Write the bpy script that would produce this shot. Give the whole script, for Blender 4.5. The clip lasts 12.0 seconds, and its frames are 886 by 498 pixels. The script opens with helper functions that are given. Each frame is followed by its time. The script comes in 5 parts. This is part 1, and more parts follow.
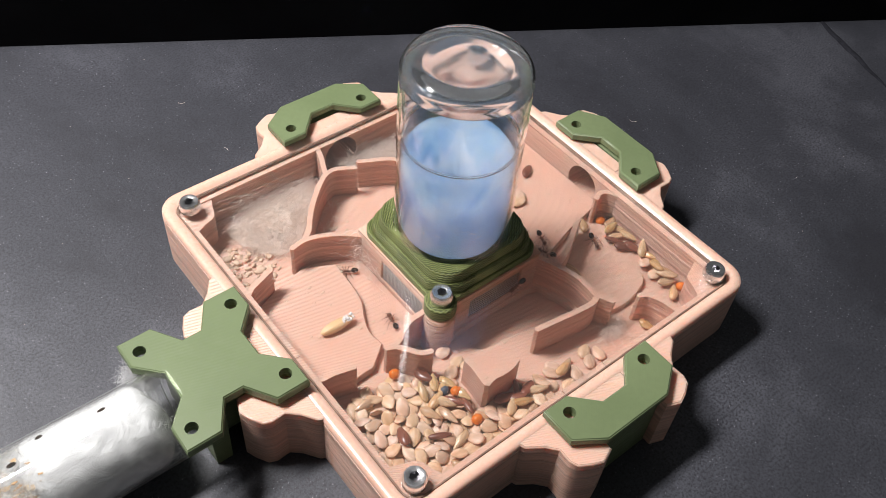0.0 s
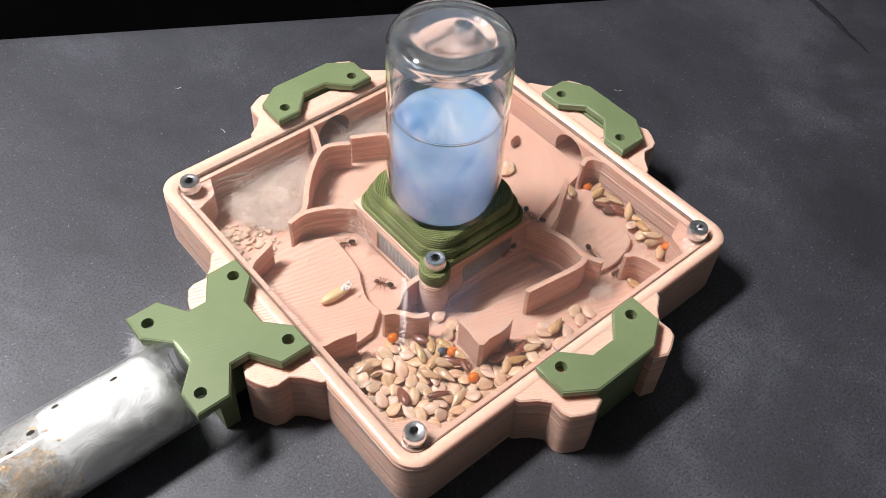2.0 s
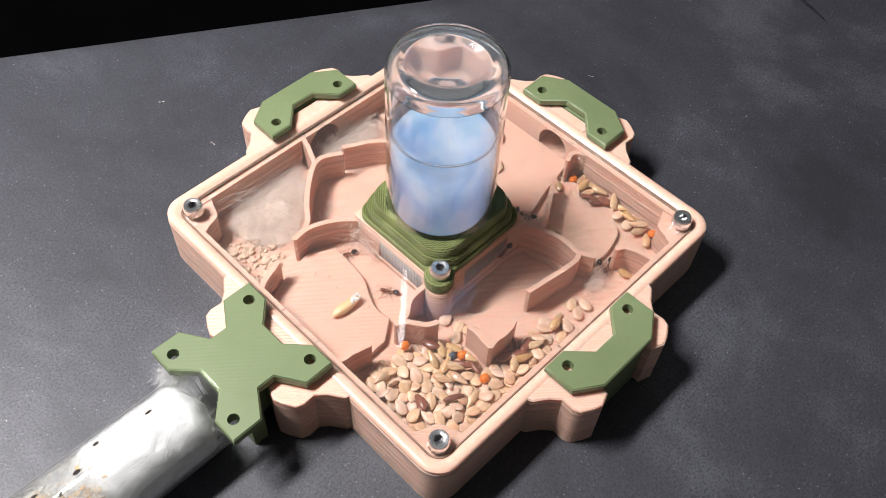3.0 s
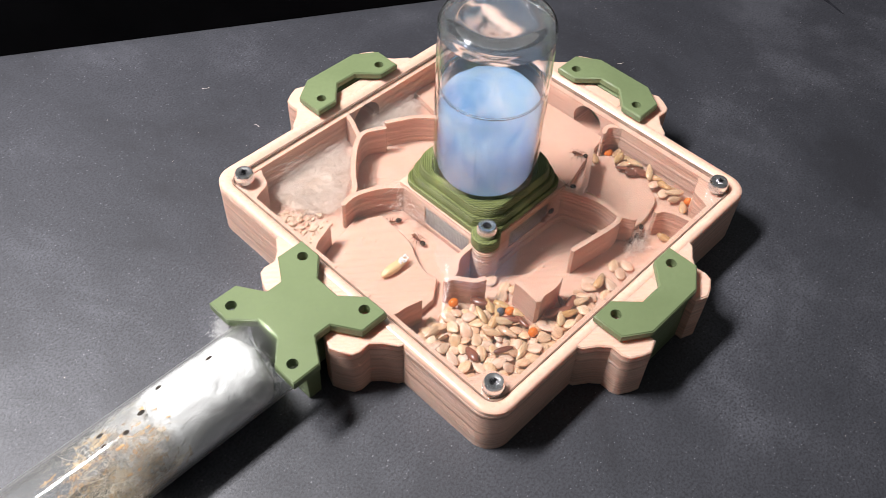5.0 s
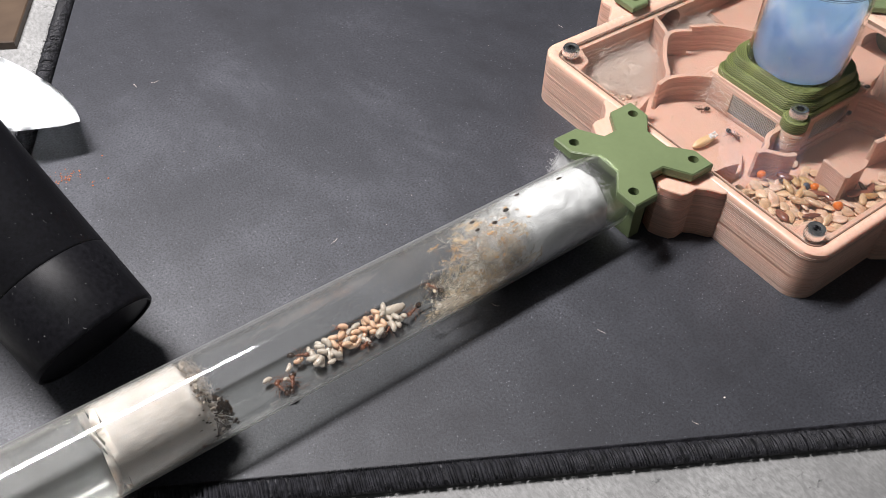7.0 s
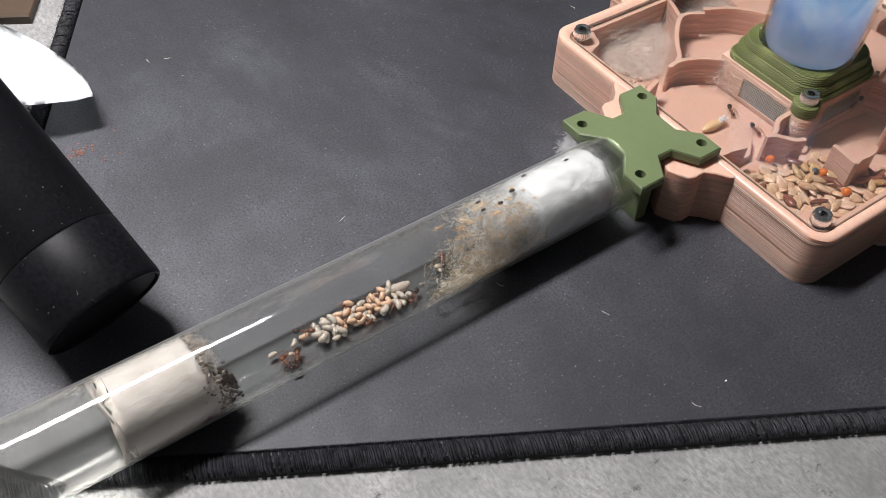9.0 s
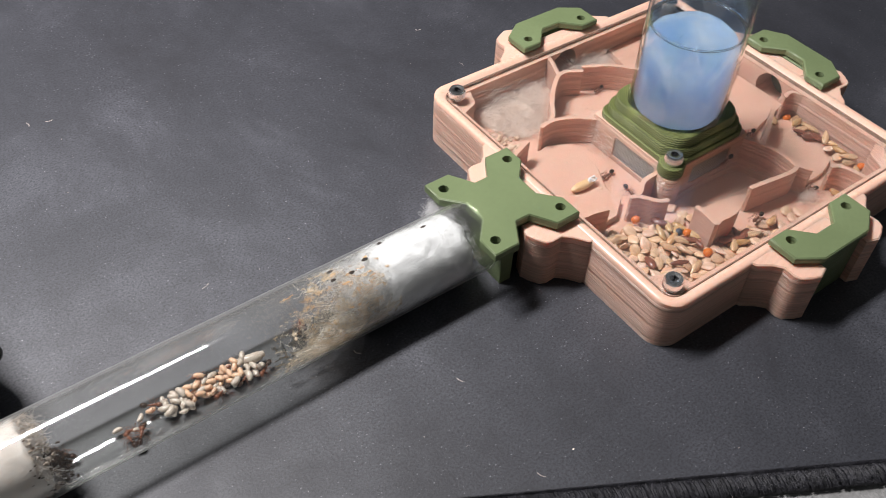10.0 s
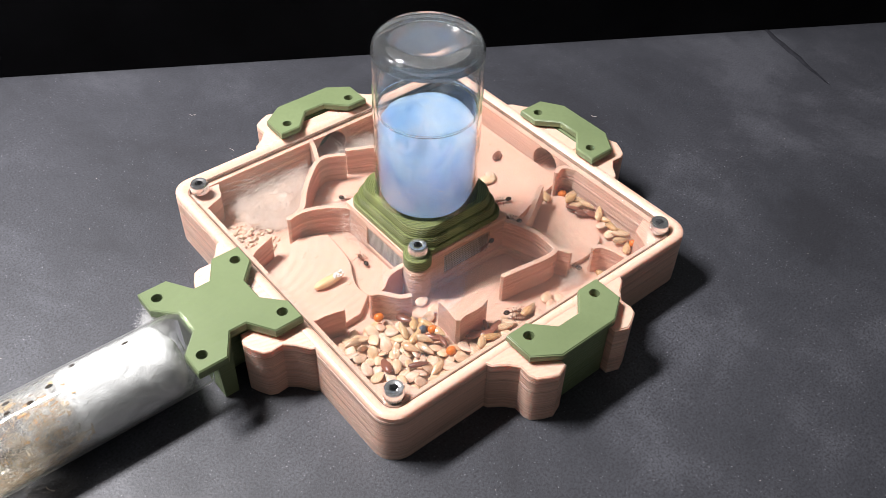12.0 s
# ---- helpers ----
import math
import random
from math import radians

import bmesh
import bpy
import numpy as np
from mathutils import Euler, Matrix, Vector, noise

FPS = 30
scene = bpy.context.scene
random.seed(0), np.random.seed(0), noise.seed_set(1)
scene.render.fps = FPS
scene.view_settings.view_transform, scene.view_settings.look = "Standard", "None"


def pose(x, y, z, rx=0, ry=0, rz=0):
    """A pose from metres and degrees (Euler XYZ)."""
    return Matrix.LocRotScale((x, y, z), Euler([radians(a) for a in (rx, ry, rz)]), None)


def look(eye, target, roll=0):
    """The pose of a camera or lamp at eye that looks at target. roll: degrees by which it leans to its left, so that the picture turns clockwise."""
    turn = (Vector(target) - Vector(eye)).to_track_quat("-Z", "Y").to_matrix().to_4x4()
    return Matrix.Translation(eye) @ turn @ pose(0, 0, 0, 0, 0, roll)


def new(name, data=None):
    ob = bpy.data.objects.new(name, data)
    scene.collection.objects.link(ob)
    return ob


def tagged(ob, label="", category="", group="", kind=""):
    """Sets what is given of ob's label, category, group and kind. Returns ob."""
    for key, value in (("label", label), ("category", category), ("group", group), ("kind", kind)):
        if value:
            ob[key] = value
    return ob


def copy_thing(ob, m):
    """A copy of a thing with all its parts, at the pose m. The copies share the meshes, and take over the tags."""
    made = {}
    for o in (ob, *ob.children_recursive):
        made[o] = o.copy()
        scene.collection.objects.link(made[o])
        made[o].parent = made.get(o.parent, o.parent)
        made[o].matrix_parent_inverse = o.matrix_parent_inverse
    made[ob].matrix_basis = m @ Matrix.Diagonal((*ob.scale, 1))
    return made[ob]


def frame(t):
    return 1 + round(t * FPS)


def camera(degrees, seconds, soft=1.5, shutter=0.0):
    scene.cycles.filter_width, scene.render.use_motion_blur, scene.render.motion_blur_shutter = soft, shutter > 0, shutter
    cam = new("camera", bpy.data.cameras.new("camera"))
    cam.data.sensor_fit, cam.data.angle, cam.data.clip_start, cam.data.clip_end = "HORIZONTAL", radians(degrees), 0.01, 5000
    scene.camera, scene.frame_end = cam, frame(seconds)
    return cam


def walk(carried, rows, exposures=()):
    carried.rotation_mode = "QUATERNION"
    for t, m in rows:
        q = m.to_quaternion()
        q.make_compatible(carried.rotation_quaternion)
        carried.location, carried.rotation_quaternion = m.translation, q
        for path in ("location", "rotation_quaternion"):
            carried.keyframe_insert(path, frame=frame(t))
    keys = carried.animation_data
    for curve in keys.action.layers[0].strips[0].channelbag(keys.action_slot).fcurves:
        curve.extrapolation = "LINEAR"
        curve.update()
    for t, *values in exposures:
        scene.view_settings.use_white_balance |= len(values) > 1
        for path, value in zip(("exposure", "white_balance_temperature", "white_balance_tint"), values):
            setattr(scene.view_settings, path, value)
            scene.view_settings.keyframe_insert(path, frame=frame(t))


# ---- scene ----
cam = camera(52.42, 12.0, soft=0.9, shutter=0.1)
PATH = [
    (0, (-0.08036, -0.08531, 0.14391), (0.00922, 0.01165, -0.00634), 5.59),
    (0.5, (-0.08062, -0.08795, 0.14541), (0.00925, 0.00872, -0.00486), 5.57),
    (1, (-0.08091, -0.09074, 0.14513), (0.00902, 0.00615, -0.00495), 4.98),
    (1.5, (-0.08331, -0.09236, 0.14536), (0.00588, 0.00383, -0.00561), 4.56),
    (2.5, (-0.08445, -0.08755, 0.15179), (0.00301, 0.00239, -0.00397), 3.34),
    (3, (-0.08750, -0.08042, 0.16141), (0.00118, -0.00055, 0.00092), 3.74),
    (3.2, (-0.08811, -0.07911, 0.16293), (0.00376, -0.00146, 0.00315), 3.73),
    (4.8, (-0.09876, -0.08509, 0.15453), (-0.00249, -0.00138, 0.00050), 3.40),
    (5, (-0.10702, -0.08667, 0.15291), (-0.01159, 0.00013, 0.00007), 2.97),
    (5.5, (-0.12604, -0.09181, 0.15043), (-0.03395, 0.00214, -0.00021), 1.93),
    (6, (-0.14884, -0.09241, 0.14684), (-0.05923, 0.00903, -0.00040), 1.77),
    (6.5, (-0.16510, -0.08963, 0.14219), (-0.07760, 0.01533, -0.00385), 2.80),
    (7, (-0.17125, -0.09014, 0.13977), (-0.08782, 0.01660, -0.00736), 2.83),
    (7.5, (-0.17189, -0.09111, 0.13820), (-0.09016, 0.01582, -0.00974), 3.08),
    (9.3, (-0.16898, -0.09292, 0.14218), (-0.09052, 0.01333, -0.00800), 2.60),
    (9.5, (-0.16445, -0.09412, 0.14386), (-0.08574, 0.01265, -0.00582), 2.38),
    (10, (-0.14491, -0.10201, 0.14776), (-0.06193, 0.00573, 0.00111), 2.74),
    (10.5, (-0.11827, -0.11232, 0.14842), (-0.02990, -0.00371, 0.00561), 2.41),
    (11, (-0.09694, -0.11773, 0.14598), (-0.00502, -0.00982, 0.00489), 1.92),
    (11.5, (-0.09426, -0.11726, 0.14560), (-0.00091, -0.00869, 0.00597), 1.75),
    (12, (-0.09496, -0.11701, 0.14606), (-0.00129, -0.00779, 0.00716), 1.90),
]
EXPOSURES = [(0, -0.25), (1, -0.15), (2, -0.06), (3, 0.0), (5, 0.1), (6, 0.06), (6.5, 0.05), (7, -0.28), (7.5, -0.5), (9.5, -0.48), (10, -0.3), (10.5, 0.13), (11, 0.23), (12, 0.27)]
walk(cam, [(t, look(eye, target, roll)) for t, eye, target, roll in PATH], EXPOSURES)

# ---- light ----
U = 0.0007273  # one drawing unit in metres: the tube is 22 units, 16 mm, across

world = bpy.data.worlds.new("room")
world.use_nodes = True
world.node_tree.nodes["Background"].inputs[0].default_value = (0.97, 0.98, 1.0, 1)
world.node_tree.nodes["Background"].inputs[1].default_value = 0.1
scene.world = world

lamp_data = bpy.data.lights.new("desk_lamp", "AREA")
lamp_data.shape, lamp_data.size, lamp_data.size_y, lamp_data.energy = "RECTANGLE", 0.190, 0.066, 7.1
lamp_data.color = (1.0, 0.965, 0.97)
desk_lamp = new("desk_lamp_light", lamp_data)
desk_lamp.matrix_world = pose(-255 * U, 228 * U, 580 * U, 14, 3, 0)


# ---- materials ----
class Nodes:
    """A small builder for node materials."""

    def __init__(self, name):
        self.mat = bpy.data.materials.new(name)
        self.mat.use_nodes = True
        self.tree = self.mat.node_tree
        self.bsdf = self.tree.nodes["Principled BSDF"]
        self.coord = self.add("ShaderNodeTexCoord").outputs["Object"]

    def add(self, kind, **values):
        node = self.tree.nodes.new(kind)
        for key, value in values.items():
            node.inputs[key].default_value = value
        return node

    def link(self, a, b):
        self.tree.links.new(a, b)
        return b

    def noise(self, scale, detail=4.0, rough=0.55, stretch=None):
        n = self.add("ShaderNodeTexNoise", Scale=scale, Detail=detail, Roughness=rough)
        if stretch:
            m = self.add("ShaderNodeMapping")
            m.inputs["Scale"].default_value = stretch
            self.link(self.coord, m.inputs["Vector"])
            self.link(m.outputs["Vector"], n.inputs["Vector"])
        else:
            self.link(self.coord, n.inputs["Vector"])
        return n.outputs["Fac"]

    def ramp(self, fac, stops):
        r = self.add("ShaderNodeValToRGB")
        while len(r.color_ramp.elements) < len(stops):
            r.color_ramp.elements.new(0.5)
        for e, (p, c) in zip(r.color_ramp.elements, stops):
            e.position, e.color = p, (*c, 1) if len(c) == 3 else c
        self.link(fac, r.inputs["Fac"])
        return r.outputs["Color"]

    def mix(self, fac, a, b, blend="MIX"):
        m = self.add("ShaderNodeMix")
        m.data_type, m.blend_type = "RGBA", blend
        for value, socket in ((fac, m.inputs["Factor"]), (a, m.inputs[6]), (b, m.inputs[7])):
            if isinstance(value, (int, float)):
                socket.default_value = value
            elif isinstance(value, tuple):
                socket.default_value = (*value, 1)
            else:
                self.link(value, socket)
        return m.outputs[2]

    def math(self, op, a, b=0.0):
        m = self.add("ShaderNodeMath")
        m.operation = op
        for value, socket in ((a, m.inputs[0]), (b, m.inputs[1])):
            if isinstance(value, (int, float)):
                socket.default_value = value
            else:
                self.link(value, socket)
        return m.outputs[0]

    def bump(self, height, strength, distance):
        b = self.add("ShaderNodeBump", Strength=strength, Distance=distance)
        self.link(height, b.inputs["Height"])
        self.link(b.outputs["Normal"], self.bsdf.inputs["Normal"])

    def base(self, value):
        if isinstance(value, tuple):
            self.bsdf.inputs["Base Color"].default_value = (*value, 1)
        else:
            self.link(value, self.bsdf.inputs["Base Color"])

    def put(self, **values):
        for key, value in values.items():
            socket = self.bsdf.inputs[key.replace("_", " ")]
            if isinstance(value, (int, float, tuple)):
                socket.default_value = value
            else:
                self.link(value, socket)
        return self.mat


def printed(name, dark, light, rough, layer=0.00024, road=0.00045, wobble=0.6, depth=0.9, relief=0.0002, streaks=0.4, road_depth=0.1, road_wobble=0.3, groove_shade=0.12, milky=0.0):
    """Filament-printed plastic: layer lines up the sides, extrusion roads on the tops."""
    n = Nodes(name)
    cloud = n.noise(55, 5)
    fine = n.noise(900, 3)
    col = n.ramp(cloud, [(0.3, dark), (0.72, light)])
    col = n.mix(n.math("MULTIPLY", fine, 0.26), col, tuple(c * 0.55 for c in dark))
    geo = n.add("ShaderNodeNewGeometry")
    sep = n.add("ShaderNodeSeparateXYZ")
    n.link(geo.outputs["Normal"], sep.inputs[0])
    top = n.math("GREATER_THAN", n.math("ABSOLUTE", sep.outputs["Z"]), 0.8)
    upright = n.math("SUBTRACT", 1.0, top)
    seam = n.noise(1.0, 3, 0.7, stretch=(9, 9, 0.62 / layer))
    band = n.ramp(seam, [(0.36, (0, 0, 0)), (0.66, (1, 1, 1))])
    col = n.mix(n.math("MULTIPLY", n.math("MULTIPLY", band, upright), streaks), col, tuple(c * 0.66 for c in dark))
    layers = n.add("ShaderNodeTexWave", Scale=math.tau / (layer * 20), Distortion=wobble, Detail=1.0)
    layers.bands_direction = "Z"
    n.link(n.coord, layers.inputs["Vector"])
    roads = n.add("ShaderNodeTexWave", Scale=math.tau / (road * 10), Distortion=road_wobble, Detail=1.0)
    roads.inputs["Detail Scale"].default_value = 0.6
    roads.bands_direction = "DIAGONAL"
    flat = n.add("ShaderNodeMapping")
    flat.inputs["Scale"].default_value = (1, 1, 0)
    n.link(n.coord, flat.inputs["Vector"])
    n.link(flat.outputs["Vector"], roads.inputs["Vector"])
    drift = n.noise(60, 3, stretch=(0.15, 0.15, 12))
    side = n.math("ADD", n.math("ADD", n.math("MULTIPLY", layers.outputs["Fac"], 0.15), n.math("MULTIPLY", seam, 2.0)), n.math("MULTIPLY", drift, 0.5))
    h = n.add("ShaderNodeMix")
    n.link(top, h.inputs["Factor"])
    n.link(side, h.inputs[2])
    worn = n.ramp(n.noise(140, 3), [(0.36, (0.25, 0.25, 0.25)), (0.6, (1, 1, 1))])
    n.link(n.math("ADD", n.math("MULTIPLY", n.math("MULTIPLY", roads.outputs["Fac"], worn), road_depth), n.math("MULTIPLY", cloud, 0.5)), h.inputs[3])
    # layer and road lines darkened: their shade is put into the colour
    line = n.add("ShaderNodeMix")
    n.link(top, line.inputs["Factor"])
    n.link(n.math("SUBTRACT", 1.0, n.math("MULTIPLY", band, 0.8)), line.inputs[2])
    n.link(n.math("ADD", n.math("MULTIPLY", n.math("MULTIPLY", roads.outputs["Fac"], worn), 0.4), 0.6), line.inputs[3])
    col = n.mix(n.math("MULTIPLY", n.math("SUBTRACT", 1.0, line.outputs[0]), groove_shade), col, tuple(c * 0.3 for c in dark))
    n.bump(h.outputs[0], depth, relief)
    n.base(col)
    if milky:
        n.put(Subsurface_Weight=milky, Subsurface_Radius=(1.0, 0.55, 0.42), Subsurface_Scale=0.0028)
    return n.put(Roughness=n.math("ADD", n.math("MULTIPLY", fine, 0.2), rough - 0.1), Specular_IOR_Level=0.4)


def zigzag_print(name, dark, light, groove_shade, pitch=0.0005):
    """Shaky filament print: roads run round the square in small waves, on tops and sides alike."""
    n = Nodes(name)
    pos = n.add("ShaderNodeSeparateXYZ")
    n.link(n.coord, pos.inputs[0])
    geo = n.add("ShaderNodeNewGeometry")
    way = n.add("ShaderNodeSeparateXYZ")
    n.link(geo.outputs["Normal"], way.inputs[0])
    top = n.math("GREATER_THAN", n.math("ABSOLUTE", way.outputs["Z"]), 0.75)
    ax, ay = n.math("ABSOLUTE", pos.outputs["X"]), n.math("ABSOLUTE", pos.outputs["Y"])
    out = n.math("MAXIMUM", n.math("MAXIMUM", ax, ay), n.math("MULTIPLY", n.math("ADD", ax, ay), 0.78))
    run = n.math("SUBTRACT", ax, ay)
    level = n.add("ShaderNodeMix")
    n.link(top, level.inputs["Factor"])
    n.link(pos.outputs["Z"], level.inputs[2])
    n.link(out, level.inputs[3])
    drift = n.math("MULTIPLY", n.noise(300, 2), 0.0004)
    wave = n.math("PINGPONG", n.math("ADD", n.math("ADD", run, drift), n.math("MULTIPLY", level.outputs[0], 0.35)), 0.0007)
    phase = n.math("MULTIPLY", n.math("ADD", level.outputs[0], n.math("MULTIPLY", wave, 0.3)), math.tau / pitch)
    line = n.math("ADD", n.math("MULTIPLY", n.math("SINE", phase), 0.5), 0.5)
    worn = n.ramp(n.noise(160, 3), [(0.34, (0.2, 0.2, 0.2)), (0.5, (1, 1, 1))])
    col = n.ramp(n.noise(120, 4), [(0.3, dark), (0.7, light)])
    # shade in the gaps between roads, put into the colour
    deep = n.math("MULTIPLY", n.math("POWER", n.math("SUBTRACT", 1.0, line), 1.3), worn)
    n.base(n.mix(deep, col, groove_shade))
    n.bump(n.math("MULTIPLY", line, worn), 0.8, 0.00022)
    return n.put(Roughness=0.46, Specular_IOR_Level=0.35)


def plain(name, a, b, rough, scale=300.0, bump=0.0, metal=0.0, spec=0.5, random_tint=0.0, sss=0.0, coat=0.0, reach=1.0):
    n = Nodes(name)
    col = n.ramp(n.noise(scale, 5), [(0.3, a), (0.7, b)])
    if random_tint:
        info = n.add("ShaderNodeObjectInfo")
        shade = n.math("ADD", n.math("MULTIPLY", info.outputs["Random"], random_tint), 1 - random_tint / 2)
        hsv = n.add("ShaderNodeHueSaturation")
        n.link(col, hsv.inputs["Color"])
        n.link(shade, hsv.inputs["Value"])
        col = hsv.outputs["Color"]
    n.base(col)
    if bump:
        n.bump(n.noise(scale * 4, 4), 0.6, bump)
    if sss:
        n.put(Subsurface_Weight=sss, Subsurface_Radius=(0.002 * reach, 0.0018 * reach, 0.0018 * reach), Subsurface_Scale=0.5)
    return n.put(Roughness=rough, Metallic=metal, Specular_IOR_Level=spec, Coat_Weight=coat)


def seed_skin(name, dark, light, rough, coat=0.0):
    """Dry seed skin: mottled, wrinkled along the seed, each seed its own tone."""
    n = Nodes(name)
    blotch = n.noise(420, 5, 0.65)
    lines = n.noise(1500, 4, 0.65, stretch=(0.25, 1, 1))
    col = n.ramp(n.math("ADD", n.math("MULTIPLY", blotch, 0.6), n.math("MULTIPLY", lines, 0.4)), [(0.36, dark), (0.6, light)])
    own = n.add("ShaderNodeObjectInfo").outputs["Random"]
    hsv = n.add("ShaderNodeHueSaturation")
    n.link(col, hsv.inputs["Color"])
    n.link(n.math("ADD", n.math("MULTIPLY", own, 0.22), 0.90), hsv.inputs["Value"])
    n.link(n.math("ADD", n.math("MULTIPLY", n.math("FRACT", n.math("MULTIPLY", own, 7.3)), 0.3), 0.82), hsv.inputs["Saturation"])
    n.link(n.math("ADD", n.math("MULTIPLY", n.math("FRACT", n.math("MULTIPLY", own, 3.7)), 0.018), 0.496), hsv.inputs["Hue"])
    n.base(hsv.outputs["Color"])
    n.bump(n.math("ADD", lines, n.math("MULTIPLY", blotch, 0.6)), 0.6, 0.00018)
    return n.put(Roughness=rough, Coat_Weight=coat, Subsurface_Weight=0.35, Subsurface_Radius=(0.0016, 0.0011, 0.0008), Subsurface_Scale=0.5)


def glass(name, ior, colour=(1, 1, 1), rough=0.0, clear=1.0):
    n = Nodes(name)
    n.base(colour)
    return n.put(Roughness=rough, IOR=ior, Transmission_Weight=clear)


def thin_glass(name, clear, gloss=1.0, ior=1.5, rough=0.01, edge=5.0):
    """A thin clear wall: light passes straight, Fresnel drives the gloss."""
    n = Nodes(name)
    tree = n.tree
    tree.nodes.remove(n.bsdf)
    through_it = n.add("ShaderNodeBsdfTransparent", Color=(*clear, 1))
    shine = n.add("ShaderNodeBsdfGlossy", Color=(1, 1, 1, 1), Roughness=rough)
    facing = n.add("ShaderNodeLayerWeight", Blend=0.5)
    rise = n.math("POWER", facing.outputs["Facing"], edge)
    low = ((ior - 1) / (ior + 1)) ** 2
    fac = n.math("ADD", n.math("MULTIPLY", rise, (1 - low) * gloss), low * gloss)
    mixer = n.add("ShaderNodeMixShader")
    n.link(fac, mixer.inputs[0])
    n.link(through_it.outputs[0], mixer.inputs[1])
    n.link(shine.outputs[0], mixer.inputs[2])
    n.link(mixer.outputs[0], tree.nodes["Material Output"].inputs["Surface"])
    return n.mat


def hazy_glass(name, clear, film, gloss=1.1, rough=0.06, edge=3.6, sheen=True):
    """Thin glass with a patchy film: condensation, dust, and reflected haze as pale colour."""
    material = thin_glass(name, clear, gloss, 1.48, rough, edge)
    tree = material.node_tree
    out = tree.nodes["Material Output"]
    glassy = out.inputs["Surface"].links[0].from_socket
    coord = tree.nodes.new("ShaderNodeTexCoord")
    cloud = tree.nodes.new("ShaderNodeTexNoise")
    cloud.inputs["Scale"].default_value, cloud.inputs["Detail"].default_value = 90, 5
    tree.links.new(coord.outputs["Object"], cloud.inputs["Vector"])
    amount = tree.nodes.new("ShaderNodeMath")
    amount.operation = "MULTIPLY"
    amount.inputs[1].default_value = film
    tree.links.new(cloud.outputs["Fac"], amount.inputs[0])
    # pale diffuse share, partly in place of room light the glass reflects
    dust = tree.nodes.new("ShaderNodeBsdfDiffuse")
    dust.inputs["Color"].default_value = (0.8, 0.8, 0.77, 1)
    mixer = tree.nodes.new("ShaderNodeMixShader")
    tree.links.new(amount.outputs[0], mixer.inputs[0])
    tree.links.new(glassy, mixer.inputs[1])
    tree.links.new(dust.outputs[0], mixer.inputs[2])
    tree.links.new(mixer.outputs[0], out.inputs["Surface"])
    if not sheen:
        return material
    # a broad soft gloss towards the sides of the tube
    facing = tree.nodes.new("ShaderNodeLayerWeight")
    rise = tree.nodes.new("ShaderNodeMath")
    rise.operation = "POWER"
    rise.inputs[1].default_value = 4.5
    tree.links.new(facing.outputs["Facing"], rise.inputs[0])
    soft = tree.nodes.new("ShaderNodeBsdfGlossy")
    soft.inputs["Roughness"].default_value = 0.45
    soft.inputs["Color"].default_value = (0.95, 0.95, 0.93, 1)
    last = tree.nodes.new("ShaderNodeMixShader")
    tree.links.new(rise.outputs[0], last.inputs[0])
    tree.links.new(mixer.outputs[0], last.inputs[1])
    tree.links.new(soft.outputs[0], last.inputs[2])
    tree.links.new(last.outputs[0], out.inputs["Surface"])
    return material


def cloudy_gel():
    """Milky blue gel: light spreads through it; clouds at two sizes, greyer towards the bottle's neck."""
    n = Nodes("blue_gel")
    tree = n.tree
    tree.nodes.remove(n.bsdf)
    big = n.add("ShaderNodeTexNoise", Scale=95.0, Detail=2.0, Roughness=0.5, Distortion=0.4)
    n.link(n.coord, big.inputs["Vector"])
    small = n.noise(260, 4, 0.55)
    cloud = n.math("ADD", n.math("MULTIPLY", big.outputs["Fac"], 0.75), n.math("MULTIPLY", small, 0.25))
    col = n.ramp(cloud, [(0.38, (0.34, 0.55, 0.86)), (0.5, (0.55, 0.73, 0.93)), (0.62, (0.79, 0.89, 0.98))])
    pos = n.add("ShaderNodeSeparateXYZ")
    n.link(n.coord, pos.inputs[0])
    low = n.math("ADD", n.math("MULTIPLY", pos.outputs["Z"], -70.0), n.math("MULTIPLY", small, 0.7))
    col = n.mix(n.ramp(n.math("ADD", low, 2.3), [(0.2, (0, 0, 0)), (0.95, (0.35, 0.35, 0.35))]), col, (0.68, 0.71, 0.82))
    inner = n.add("ShaderNodeBsdfTranslucent")
    outer = n.add("ShaderNodeBsdfDiffuse")
    n.link(col, inner.inputs["Color"])
    n.link(col, outer.inputs["Color"])
    mixer = n.add("ShaderNodeMixShader")
    mixer.inputs[0].default_value = 0.2
    n.link(inner.outputs[0], mixer.inputs[1])
    n.link(outer.outputs[0], mixer.inputs[2])
    n.link(mixer.outputs[0], tree.nodes["Material Output"].inputs["Surface"])
    return n.mat


